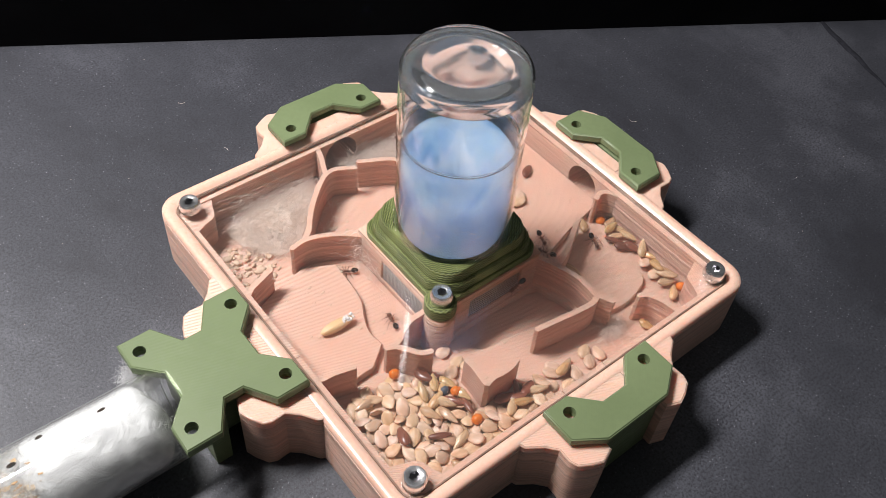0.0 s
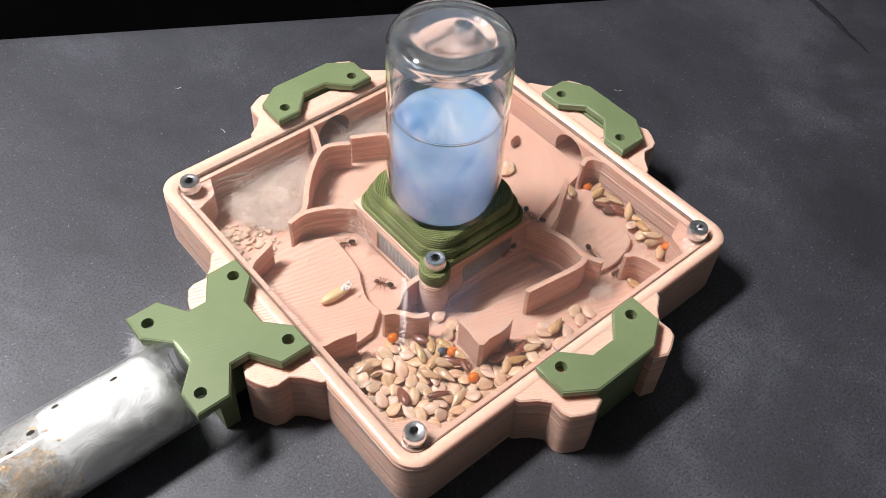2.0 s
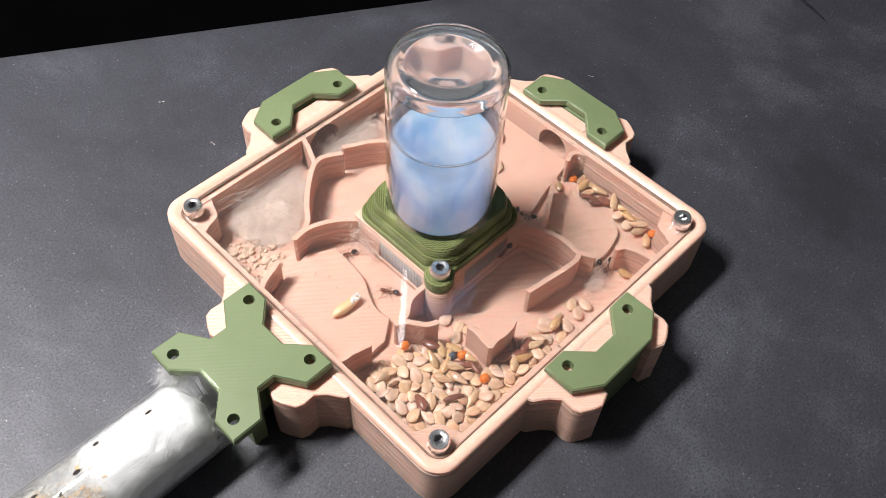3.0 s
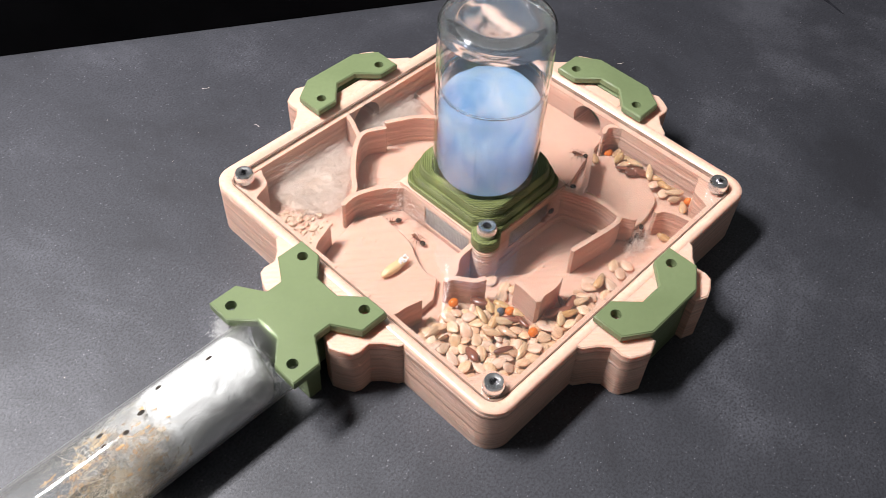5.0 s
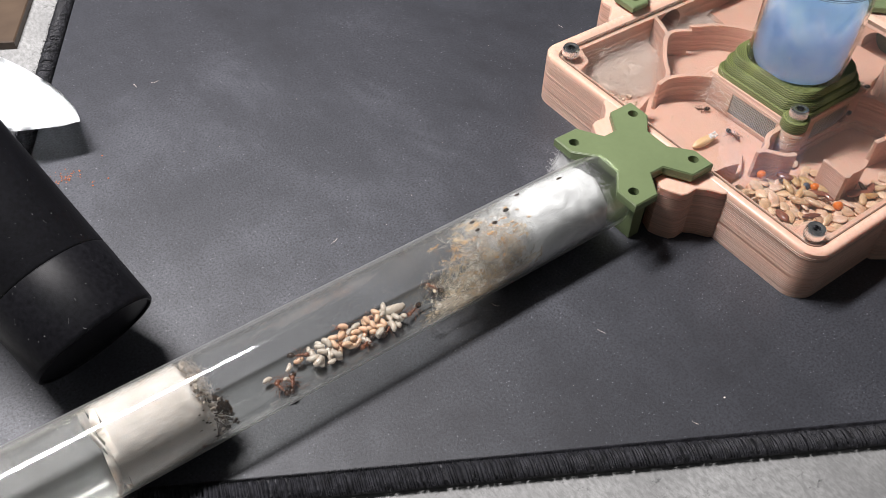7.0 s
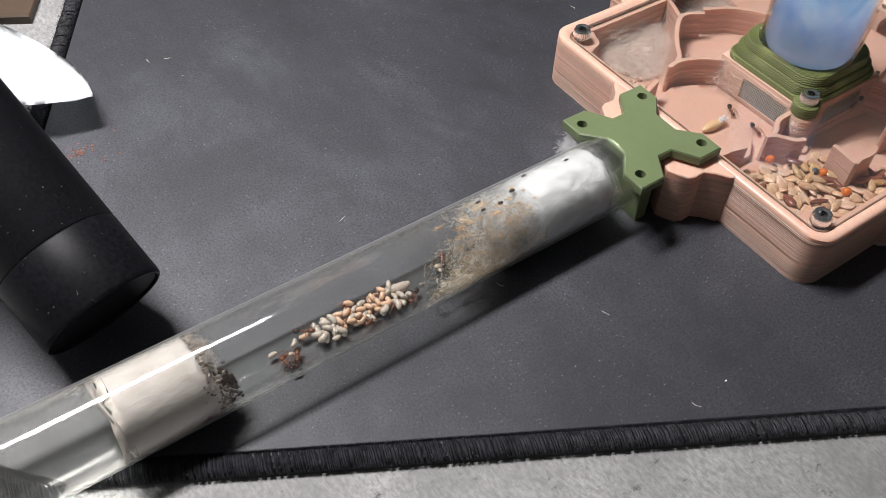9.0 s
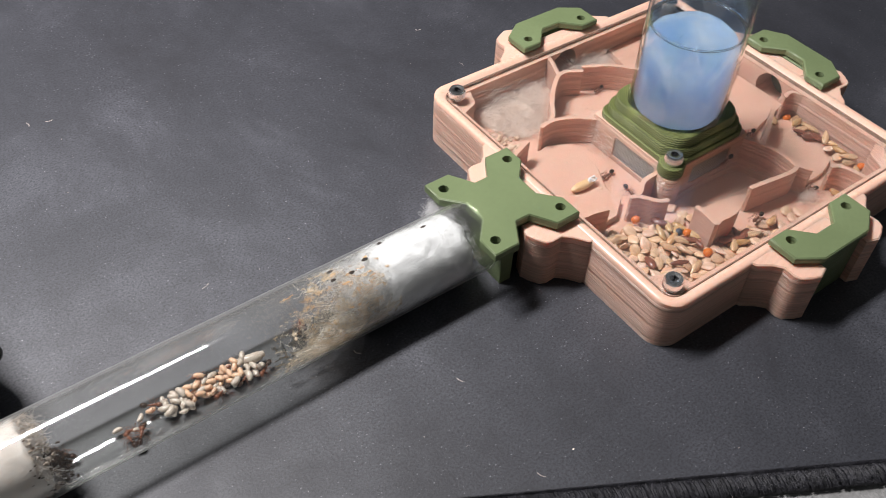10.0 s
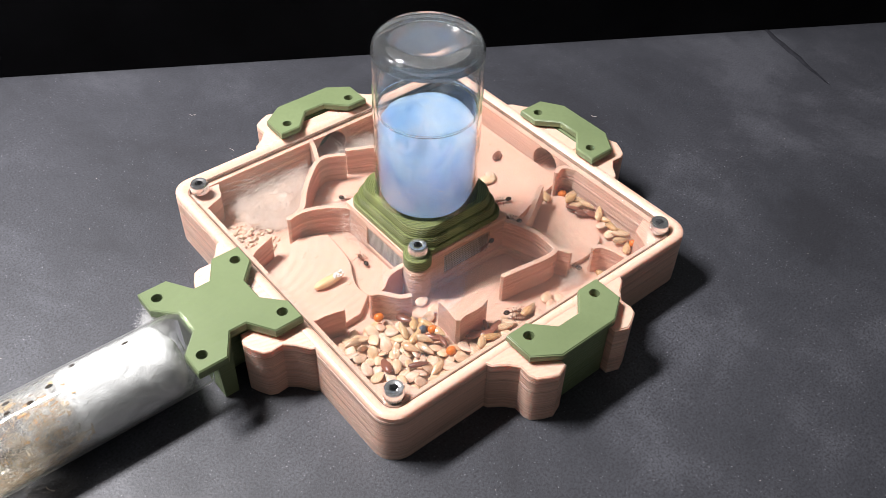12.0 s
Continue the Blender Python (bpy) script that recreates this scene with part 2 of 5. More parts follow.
def torn_film(name, colour, scale, low, high, other=None, most=0.75, along=0.5):
    """A thin soft layer of tangled fibre, matted in some places and open in others."""
    n = Nodes(name)
    tree = n.tree
    tree.nodes.remove(n.bsdf)
    squeeze = n.add("ShaderNodeMapping")
    squeeze.inputs["Scale"].default_value = (along, 1, 1)
    n.link(n.coord, squeeze.inputs["Vector"])
    wisp = n.add("ShaderNodeTexNoise", Scale=scale, Detail=7.0, Roughness=0.72, Distortion=2.2)
    n.link(squeeze.outputs["Vector"], wisp.inputs["Vector"])
    blot = n.noise(150, 3)
    gap = n.add("ShaderNodeBsdfTransparent")
    soft = n.add("ShaderNodeBsdfDiffuse")
    n.link(n.ramp(blot, [(0.42, colour), (0.6, other or colour)]), soft.inputs["Color"])
    glow = n.add("ShaderNodeBsdfTranslucent")
    n.link(soft.inputs["Color"].links[0].from_socket, glow.inputs["Color"])
    body = n.add("ShaderNodeMixShader")
    n.link(soft.outputs[0], body.inputs[1])
    n.link(glow.outputs[0], body.inputs[2])
    mixer = n.add("ShaderNodeMixShader")
    n.link(n.ramp(n.math("ADD", n.math("MULTIPLY", wisp.outputs["Fac"], 0.75), n.math("MULTIPLY", blot, 0.25)), [(low, (0, 0, 0)), (high, (most, most, most))]), mixer.inputs[0])
    n.link(gap.outputs[0], mixer.inputs[1])
    n.link(body.outputs[0], mixer.inputs[2])
    n.link(mixer.outputs[0], tree.nodes["Material Output"].inputs["Surface"])
    return n.mat


def combed_cotton():
    """White cotton with wispy swirls of fibre."""
    n = Nodes("cotton")
    swirl = n.add("ShaderNodeTexNoise", Scale=170.0, Detail=7.0, Roughness=0.68, Distortion=1.6)
    n.link(n.coord, swirl.inputs["Vector"])
    n.base(n.ramp(swirl.outputs["Fac"], [(0.34, (0.60, 0.60, 0.605)), (0.6, (0.84, 0.84, 0.84))]))
    n.bump(swirl.outputs["Fac"], 0.8, 0.0007)
    return n.put(Roughness=0.95, Specular_IOR_Level=0.03, Subsurface_Weight=0.05, Subsurface_Radius=(0.002, 0.002, 0.002), Subsurface_Scale=0.5)


def mat_cloth():
    """Smooth dark cloth, rubbed shiny and grey with dust in cloudy patches."""
    n = Nodes("mat_cloth")
    weave = n.noise(2000, 3, 0.7)
    smudge = n.add("ShaderNodeTexNoise", Scale=13.0, Detail=6.0, Roughness=0.62, Distortion=0.8)
    n.link(n.coord, smudge.inputs["Vector"])
    streak = n.noise(42, 5, 0.65, stretch=(1, 0.55, 1))
    rub = n.math("ADD", n.math("MULTIPLY", smudge.outputs["Fac"], 0.6), n.math("MULTIPLY", streak, 0.4))
    col = n.ramp(rub, [(0.39, (0.024, 0.025, 0.031)), (0.47, (0.036, 0.038, 0.046)), (0.53, (0.045, 0.047, 0.056)), (0.62, (0.076, 0.079, 0.092))])
    v = n.add("ShaderNodeTexVoronoi", Scale=1500.0, Randomness=1.0)
    n.link(n.coord, v.inputs["Vector"])
    pick = n.add("ShaderNodeSeparateColor")
    n.link(v.outputs["Color"], pick.inputs[0])
    speck = n.math("MULTIPLY", n.math("LESS_THAN", v.outputs["Distance"], 0.15), n.math("GREATER_THAN", pick.outputs[0], 0.5))
    col = n.mix(n.math("MULTIPLY", n.math("MULTIPLY", speck, n.math("POWER", pick.outputs[1], 1.6)), n.ramp(streak, [(0.36, (0.3, 0.3, 0.3)), (0.6, (1, 1, 1))])), col, (0.36, 0.36, 0.39))
    col = n.mix(n.ramp(weave, [(0.44, (0, 0, 0)), (0.64, (0.75, 0.75, 0.75))]), col, (0.013, 0.013, 0.016))
    n.base(col)
    n.bump(weave, 0.35, 0.00015)
    gloss = n.ramp(rub, [(0.36, (0.58, 0.58, 0.58)), (0.64, (0.42, 0.42, 0.42))])
    return n.put(Roughness=gloss, Specular_IOR_Level=0.42)


def gauze_weave():
    """Grey wire gauze: fine crossing wires with dark holes between them."""
    n = Nodes("steel_gauze")
    pos = n.add("ShaderNodeSeparateXYZ")
    n.link(n.coord, pos.inputs[0])
    along = n.math("ADD", pos.outputs["X"], pos.outputs["Y"])
    wires = [n.math("ABSOLUTE", n.math("SINE", n.math("MULTIPLY", axis, math.pi / pitch))) for axis, pitch in ((along, 0.00045), (pos.outputs["Z"], 0.0006))]
    hole = n.math("MULTIPLY", wires[0], wires[1])
    tone = n.ramp(n.noise(900), [(0.3, (0.40, 0.40, 0.41)), (0.7, (0.56, 0.56, 0.57))])
    n.base(n.mix(n.ramp(hole, [(0.4, (0, 0, 0)), (0.6, (1, 1, 1))]), tone, (0.05, 0.045, 0.045)))
    n.bump(hole, 0.8, -0.0002)
    return n.put(Roughness=0.5, Metallic=0.3)


def damp_cotton():
    """Wet packed cotton: pinkish white, mottled, with tan seep stains."""
    n = Nodes("damp_cotton")
    soft, fibre = n.noise(160, 5, 0.6), n.noise(900, 4, 0.7, stretch=(0.4, 1, 1))
    col = n.ramp(soft, [(0.3, (0.50, 0.455, 0.415)), (0.7, (0.66, 0.62, 0.585))])
    col = n.mix(n.ramp(n.noise(120, 5, 0.7), [(0.56, (0, 0, 0)), (0.74, (0.7, 0.7, 0.7))]), col, (0.42, 0.28, 0.16))
    col = n.mix(n.math("MULTIPLY", fibre, 0.25), col, (0.42, 0.38, 0.34))
    n.base(col)
    n.bump(n.math("ADD", n.math("MULTIPLY", soft, 2.0), fibre), 0.7, 0.00022)
    return n.put(Roughness=0.7, Specular_IOR_Level=0.15, Subsurface_Weight=0.4, Subsurface_Radius=(1.0, 0.8, 0.7), Subsurface_Scale=0.0012)


def desk_stone():
    """Grey cement-look desk: clouds, pits and short dark scratches."""
    n = Nodes("desk_stone")
    cloud = n.noise(70, 6, 0.65)
    grain = n.noise(1300, 5, 0.75, stretch=(1, 0.45, 1))
    pits = n.noise(520, 4, 0.7, stretch=(0.5, 1, 1))
    col = n.ramp(cloud, [(0.3, (0.19, 0.19, 0.188)), (0.65, (0.34, 0.34, 0.335))])
    col = n.mix(n.ramp(grain, [(0.4, (0.75, 0.75, 0.75)), (0.6, (0, 0, 0))]), col, (0.15, 0.15, 0.148))
    col = n.mix(n.ramp(pits, [(0.62, (0, 0, 0)), (0.72, (0.9, 0.9, 0.9))]), col, (0.06, 0.06, 0.06))
    n.base(col)
    n.bump(grain, 0.5, 0.0003)
    return n.put(Roughness=0.6)


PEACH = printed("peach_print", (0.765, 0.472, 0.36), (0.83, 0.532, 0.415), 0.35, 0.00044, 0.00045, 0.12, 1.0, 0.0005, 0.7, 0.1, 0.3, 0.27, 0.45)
PEACH_RIM = printed("peach_smooth_print", (0.735, 0.455, 0.348), (0.80, 0.512, 0.40), 0.285, 0.00044, 0.00045, 0.12, 0.3, 0.0001, 0.2, 0.03, 0.3, 0.04, 0.4)
GREEN = printed("green_print", (0.138, 0.180, 0.086), (0.175, 0.222, 0.110), 0.36, 0.00034, 0.0004, 0.5, 0.9, 0.00018, 0.3, 0.02, 0.02, 0.02)
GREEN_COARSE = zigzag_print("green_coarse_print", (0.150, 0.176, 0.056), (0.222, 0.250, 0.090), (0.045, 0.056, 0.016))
MAT = mat_cloth()
DESK = desk_stone()
STEEL = plain("zinc_steel", (0.72, 0.72, 0.73), (0.88, 0.88, 0.87), 0.25, 900, 0.00005, metal=1.0)
# darker copy of the steel: the recess's shade is put into its colour
SOCKET = plain("shaded_steel", (0.3, 0.3, 0.31), (0.5, 0.5, 0.51), 0.25, 900, metal=1.0)
GAUZE = gauze_weave()
LID = hazy_glass("acrylic", (0.99, 0.99, 0.99), 0.012, 2.0, 0.01, 5.0, False)
EDGE = plain("acrylic_edge", (0.16, 0.10, 0.075), (0.30, 0.20, 0.15), 0.25, 300)
GLASS = thin_glass("clear_glass", (0.97, 0.98, 0.975), 1.6, 1.5, 0.012)
TUBE_GLASS = hazy_glass("tube_glass", (0.975, 0.98, 0.975), 0.028)
THICK = glass("thick_glass", 1.47, (0.97, 0.99, 0.985))
BASE_GLASS = glass("base_glass", 1.47, (0.94, 0.97, 0.98), 0.06, 0.985)
WATER = thin_glass("water", (0.985, 0.99, 1.0), 0.5, 1.33, 0.1)
TUBE_WATER = glass("tube_water", 1.33, (0.985, 0.98, 0.94))
BLUE = cloudy_gel()
COTTON = combed_cotton()
WISP = torn_film("cotton_wisp", (0.80, 0.80, 0.79), 300, 0.42, 0.62)
FIBRE = plain("white_fibre", (0.84, 0.72, 0.63), (0.91, 0.82, 0.75), 0.8, 400, spec=0.2)
WETCOTTON = damp_cotton()
FILM = torn_film("fibre_film", (0.84, 0.67, 0.46), 230, 0.43, 0.62, (0.88, 0.80, 0.68), 0.85)
AMBER_FILM = torn_film("amber_film", (0.80, 0.44, 0.16), 260, 0.44, 0.60, (0.84, 0.64, 0.40), 0.85)
AMBER = plain("amber_stain", (0.55, 0.30, 0.11), (0.68, 0.46, 0.25), 0.5, 600)
NEST_MAT = plain("matted_nest", (0.60, 0.44, 0.33), (0.90, 0.80, 0.71), 0.85, 300, 0.0003, spec=0.1)
CRUMB = plain("tan_crumb", (0.52, 0.35, 0.23), (0.74, 0.58, 0.45), 0.8, 500)
RAGGED = plain("soiled_cotton", (0.24, 0.175, 0.125), (0.60, 0.53, 0.46), 0.9, 700, 0.0003, spec=0.03)
SHADE_BROWN = plain("shade_brown", (0.045, 0.028, 0.018), (0.085, 0.056, 0.036), 0.5, 60, 0.0001)
BEIGE = plain("beige_fibre", (0.74, 0.66, 0.54), (0.86, 0.81, 0.73), 0.75, 300, spec=0.2)
TAN = plain("tan_fibre", (0.46, 0.33, 0.19), (0.72, 0.63, 0.51), 0.7, 160)
DIRT = plain("dark_dirt", (0.009, 0.005, 0.003), (0.055, 0.033, 0.021), 0.9, 800, 0.0004, spec=0.04)
LINT = plain("grey_lint", (0.30, 0.30, 0.30), (0.48, 0.48, 0.48), 0.9, 400, spec=0.05)
SEED_PALE = seed_skin("pale_seed", (0.55, 0.325, 0.205), (0.77, 0.525, 0.375), 0.4)
SEED_GOLD = seed_skin("golden_seed", (0.40, 0.215, 0.10), (0.69, 0.46, 0.275), 0.2, 0.7)
SEED_BROWN = plain("brown_seed", (0.14, 0.045, 0.026), (0.26, 0.095, 0.06), 0.3, 420, random_tint=0.4, coat=0.3)
SEED_ORANGE = plain("orange_seed", (0.62, 0.13, 0.012), (0.75, 0.22, 0.03), 0.28, 500, coat=0.3)
SEED_SLATE = plain("slate_seed", (0.045, 0.055, 0.075), (0.09, 0.1, 0.13), 0.5, 600)
ANT_BLACK = plain("ant_black", (0.016, 0.009, 0.006), (0.045, 0.022, 0.013), 0.2, 2500)
ANT_BROWN = plain("ant_brown", (0.10, 0.030, 0.013), (0.19, 0.065, 0.03), 0.28, 2500)
BROOD = plain("brood_white", (0.44, 0.375, 0.31), (0.55, 0.485, 0.41), 0.3, 900, sss=0.8, coat=0.25)
PUPA = plain("pupa_amber", (0.60, 0.37, 0.235), (0.72, 0.50, 0.35), 0.35, 900, sss=0.7)
RUBBER = plain("black_plastic", (0.003, 0.003, 0.004), (0.008, 0.008, 0.011), 0.42, 1400, 0.00005, spec=0.4)
RUBBER_BAND = plain("black_band", (0.004, 0.004, 0.005), (0.009, 0.009, 0.011), 0.42, 1200, 0.00003, spec=0.09)
PAPER = plain("tissue_paper", (0.72, 0.75, 0.77), (0.84, 0.86, 0.87), 0.9, 350, 0.0004)
THREAD = plain("edge_thread", (0.002, 0.002, 0.003), (0.034, 0.034, 0.041), 0.5, 700, 0.0004, spec=0.35)
BOARD = plain("dark_board", (0.002, 0.002, 0.0025), (0.005, 0.005, 0.006), 0.8, 40, spec=0.05)
CREASE = plain("crease_shade", (0.012, 0.012, 0.015), (0.03, 0.031, 0.038), 0.8, 700, spec=0.1)
RUST = plain("rust_crumb", (0.35, 0.09, 0.03), (0.5, 0.17, 0.07), 0.8, 900)


# ---- mesh helpers: all in drawing units, in the thing's own space ----
def thing(name, x, y, z, label, category, group="", turn=(0, 0, 0)):
    ob = new(name)
    ob.empty_display_size = 0.002
    ob.matrix_basis = pose(x * U, y * U, z * U, *turn)
    return tagged(ob, label, category, group)


def mesh_of(name, bm, material, smooth=40):
    for v in bm.verts:
        v.co *= U
    bmesh.ops.recalc_face_normals(bm, faces=bm.faces)
    me = bpy.data.meshes.new(name)
    limit = radians(smooth)
    for f in bm.faces:
        f.smooth = True
    for e in bm.edges:
        if len(e.link_faces) == 2 and e.calc_face_angle(0) > limit:
            e.smooth = False
    bm.to_mesh(me)
    bm.free()
    me.materials.append(material)
    return me


def part(name, bm, material, parent=None, label="", kind="", smooth=40):
    ob = new(name, mesh_of(name, bm, material, smooth))
    ob.parent = parent
    return tagged(ob, label, kind=kind)


def rounded(hx, hy, r, n=8, cx=0.0, cy=0.0):
    pts = []
    for sx, sy, a0 in ((1, 1, 0), (-1, 1, 90), (-1, -1, 180), (1, -1, 270)):
        for i in range(n + 1):
            a = radians(a0 + 90 * i / n)
            pts.append((cx + sx * (hx - r) + r * math.cos(a), cy + sy * (hy - r) + r * math.sin(a)))
    return pts


def circle(r, n=24, cx=0.0, cy=0.0):
    return [(cx + r * math.cos(math.tau * i / n), cy + r * math.sin(math.tau * i / n)) for i in range(n)]


def smooth_line(pts, steps=6, closed=False):
    """A Catmull-Rom line through the points."""
    n, out = len(pts), []
    for i in range(n if closed else n - 1):
        if closed:
            p = [pts[(i + k) % n] for k in (-1, 0, 1, 2)]
        else:
            p = [pts[max(i - 1, 0)], pts[i], pts[i + 1], pts[min(i + 2, n - 1)]]
        for s in range(steps):
            t = s / steps
            out.append(tuple(0.5 * (2 * b + (c - a) * t + (2 * a - 5 * b + 4 * c - d) * t * t + (3 * b - a - 3 * c + d) * t ** 3) for a, b, c, d in zip(*p)))
    if not closed:
        out.append(tuple(pts[-1]))
    return out


def plate(bm, outer, z0, z1, holes=(), lip=0.0, foot=0.0):
    """A flat plate with holes, from z0 to z1; lip and foot cut back its upper and lower outer edges."""
    loops = [outer, *holes]
    if lip:
        shrunk = inset(outer, lip)
        rings = [[(x, y, z0) for x, y in outer], [(x, y, z1 - lip) for x, y in outer], [(x, y, z1) for x, y in shrunk]]
    else:
        rings = [[(x, y, z0) for x, y in outer], [(x, y, z1) for x, y in outer]]
    if foot:
        rings = [[(x, y, z0) for x, y in inset(outer, foot)], [(x, y, z0 + foot) for x, y in outer]] + rings[1:]
    stacks = [rings] + [[[(x, y, z0) for x, y in h], [(x, y, z1) for x, y in h]] for h in holes]
    tops, bottoms = [], []
    for stack in stacks:
        vs = [[bm.verts.new(p) for p in ring] for ring in stack]
        n = len(vs[0])
        for a, b in zip(vs, vs[1:]):
            for i in range(n):
                bm.faces.new((a[i], a[(i + 1) % n], b[(i + 1) % n], b[i]))
        bottoms.append(vs[0])
        tops.append(vs[-1])
    for group in (tops, bottoms):
        if len(group) == 1:
            bm.faces.new(group[0])
        else:
            edges = [bm.edges.get((ring[i], ring[(i + 1) % len(ring)])) for ring in group for i in range(len(ring))]
            bmesh.ops.triangle_fill(bm, use_beauty=True, use_dissolve=False, edges=edges)
    return bm


def inset(pts, d):
    """The closed outline moved inwards by d."""
    n = len(pts)
    area = sum(pts[i][0] * pts[(i + 1) % n][1] - pts[(i + 1) % n][0] * pts[i][1] for i in range(n))
    s = 1 if area > 0 else -1
    out = []
    for i in range(n):
        a, b, c = Vector(pts[i - 1]), Vector(pts[i]), Vector(pts[(i + 1) % n])
        u, w = (b - a).normalized(), (c - b).normalized()
        nrm = Vector((-(u.y + w.y), u.x + w.x))
        if nrm.length < 1e-6:
            nrm = Vector((-u.y, u.x))
        nrm.normalize()
        k = max(0.5, nrm.dot(Vector((-u.y, u.x))))
        out.append(tuple(b + nrm * s * d / k))
    return out


def box(bm, x0, x1, y0, y1, z0, z1, bevel=0.0):
    m = Matrix.Translation(((x0 + x1) / 2, (y0 + y1) / 2, (z0 + z1) / 2)) @ Matrix.Diagonal((x1 - x0, y1 - y0, z1 - z0, 1))
    vs = bmesh.ops.create_cube(bm, size=1, matrix=m)["verts"]
    if bevel:
        es = list({e for v in vs for e in v.link_edges})
        bmesh.ops.bevel(bm, geom=es, offset=bevel, segments=2, affect="EDGES", profile=0.5)
    return bm


def lathe(bm, profile, n=48, axis="Z", closed=False):
    """Turns a line of (radius, height) about an axis; radius 0 closes an end."""
    rings = []
    for r, h in profile:
        if r < 1e-6:
            ring = [bm.verts.new((0, 0, h))]
        else:
            ring = [bm.verts.new((r * math.cos(math.tau * i / n), r * math.sin(math.tau * i / n), h)) for i in range(n)]
        rings.append(ring)
    pairs = list(zip(rings, rings[1:])) + ([(rings[-1], rings[0])] if closed else [])
    made = [v for ring in rings for v in ring]
    for a, b in pairs:
        for i in range(n):
            j = (i + 1) % n
            if len(a) == 1 and len(b) == 1:
                continue
            if len(a) == 1:
                bm.faces.new((a[0], b[j], b[i]))
            elif len(b) == 1:
                bm.faces.new((a[i], a[j], b[0]))
            else:
                bm.faces.new((a[i], a[j], b[j], b[i]))
    if axis == "X":
        for v in made:
            v.co = Vector((v.co.z, v.co.x, v.co.y))
    return made


def strip(bm, line, thick, z0, z1, ends=True):
    """An upright wall of a given thickness along a line in plan, with rounded ends."""
    pts = [Vector(p) for p in line]
    left, right = [], []
    for i, p in enumerate(pts):
        u = (pts[min(i + 1, len(pts) - 1)] - pts[max(i - 1, 0)]).normalized()
        nrm = Vector((-u.y, u.x)) * thick / 2
        left.append(p + nrm)
        right.append(p - nrm)
    u0, u1 = (pts[0] - pts[1]).normalized(), (pts[-1] - pts[-2]).normalized()
    outline = left + [pts[-1] + u1 * thick * 0.3] + right[::-1] + [pts[0] + u0 * thick * 0.3]
    return plate(bm, [tuple(p) for p in outline], z0, z1)


def hose(bm, pts, radii, sides=5, cap=True):
    """A round rod along points, with a radius at each."""
    pts = [Vector(p) for p in pts]
    rings, up = [], Vector((0, 0, 1))
    for i, p in enumerate(pts):
        u = (pts[min(i + 1, len(pts) - 1)] - pts[max(i - 1, 0)]).normalized()
        a = u.cross(up if abs(u.z) < 0.95 else Vector((1, 0, 0))).normalized()
        b = u.cross(a)
        r = radii[i] if isinstance(radii, (list, tuple)) else radii
        rings.append([bm.verts.new(p + (a * math.cos(math.tau * k / sides) + b * math.sin(math.tau * k / sides)) * r) for k in range(sides)])
    for a, b in zip(rings, rings[1:]):
        for i in range(sides):
            bm.faces.new((a[i], a[(i + 1) % sides], b[(i + 1) % sides], b[i]))
    if cap:
        bm.faces.new(rings[0][::-1])
        bm.faces.new(rings[-1])
    return bm


def blob(bm, x, y, z, rx, ry, rz, seg=12, rings=8, taper=0.0):
    """An ellipsoid; taper narrows it towards +x."""
    vs = [bm.verts.new((1, 0, 0))]
    loops = []
    for k in range(1, rings):
        a = math.pi * k / rings
        loops.append([bm.verts.new((math.cos(a), math.sin(a) * math.cos(math.tau * i / seg), math.sin(a) * math.sin(math.tau * i / seg))) for i in range(seg)])
        vs += loops[-1]
    vs.append(bm.verts.new((-1, 0, 0)))
    for i in range(seg):
        j = (i + 1) % seg
        bm.faces.new((vs[0], loops[0][i], loops[0][j]))
        bm.faces.new((vs[-1], loops[-1][j], loops[-1][i]))
        for a, b in zip(loops, loops[1:]):
            bm.faces.new((a[i], b[i], b[j], a[j]))
    for v in vs:
        k = 1 - taper * v.co.x
        v.co = Vector((x + v.co.x * rx, y + v.co.y * ry * k, z + v.co.z * rz * k))
    return vs


def inside(poly, x, y):
    hit = False
    for i in range(len(poly)):
        (x0, y0), (x1, y1) = poly[i - 1], poly[i]
        if (y0 > y) != (y1 > y) and x < (x1 - x0) * (y - y0) / (y1 - y0) + x0:
            hit = not hit
    return hit


def fluff(bm, rng, n, place, length, radius, curl=0.6, flat=1.0):
    """Loose curled fibres; place(rng) gives a start."""
    for _ in range(n):
        p = Vector(place(rng))
        u = Vector((rng.gauss(0, 1), rng.gauss(0, 1), rng.gauss(0, 1) * flat)).normalized()
        step = length * rng.uniform(0.5, 1.2) / 5
        pts = [p.copy()]
        for _ in range(5):
            u = (u + Vector((rng.gauss(0, curl), rng.gauss(0, curl), rng.gauss(0, curl) * flat))).normalized()
            p = p + u * step
            pts.append(p.copy())
        hose(bm, pts, radius * rng.uniform(0.6, 1.2), 3, cap=False)
    return bm


def turned(pts, deg):
    c, s = math.cos(radians(deg)), math.sin(radians(deg))
    return [(x * c - y * s, x * s + y * c) for x, y in pts]


# ---- desk, mat, wall ----
ALONG = Vector((0.8742, -0.4856))  # the mat's long edge, in plan
ACROSS = Vector((0.4856, 0.8742))
CORNER = Vector((-281.0, 12.5))  # the mat's near left corner
DEEP, WIDE = 262.0, 760.0  # it runs on under the panel


def on_mat(a, b):
    return tuple(CORNER + ALONG * a + ACROSS * b)


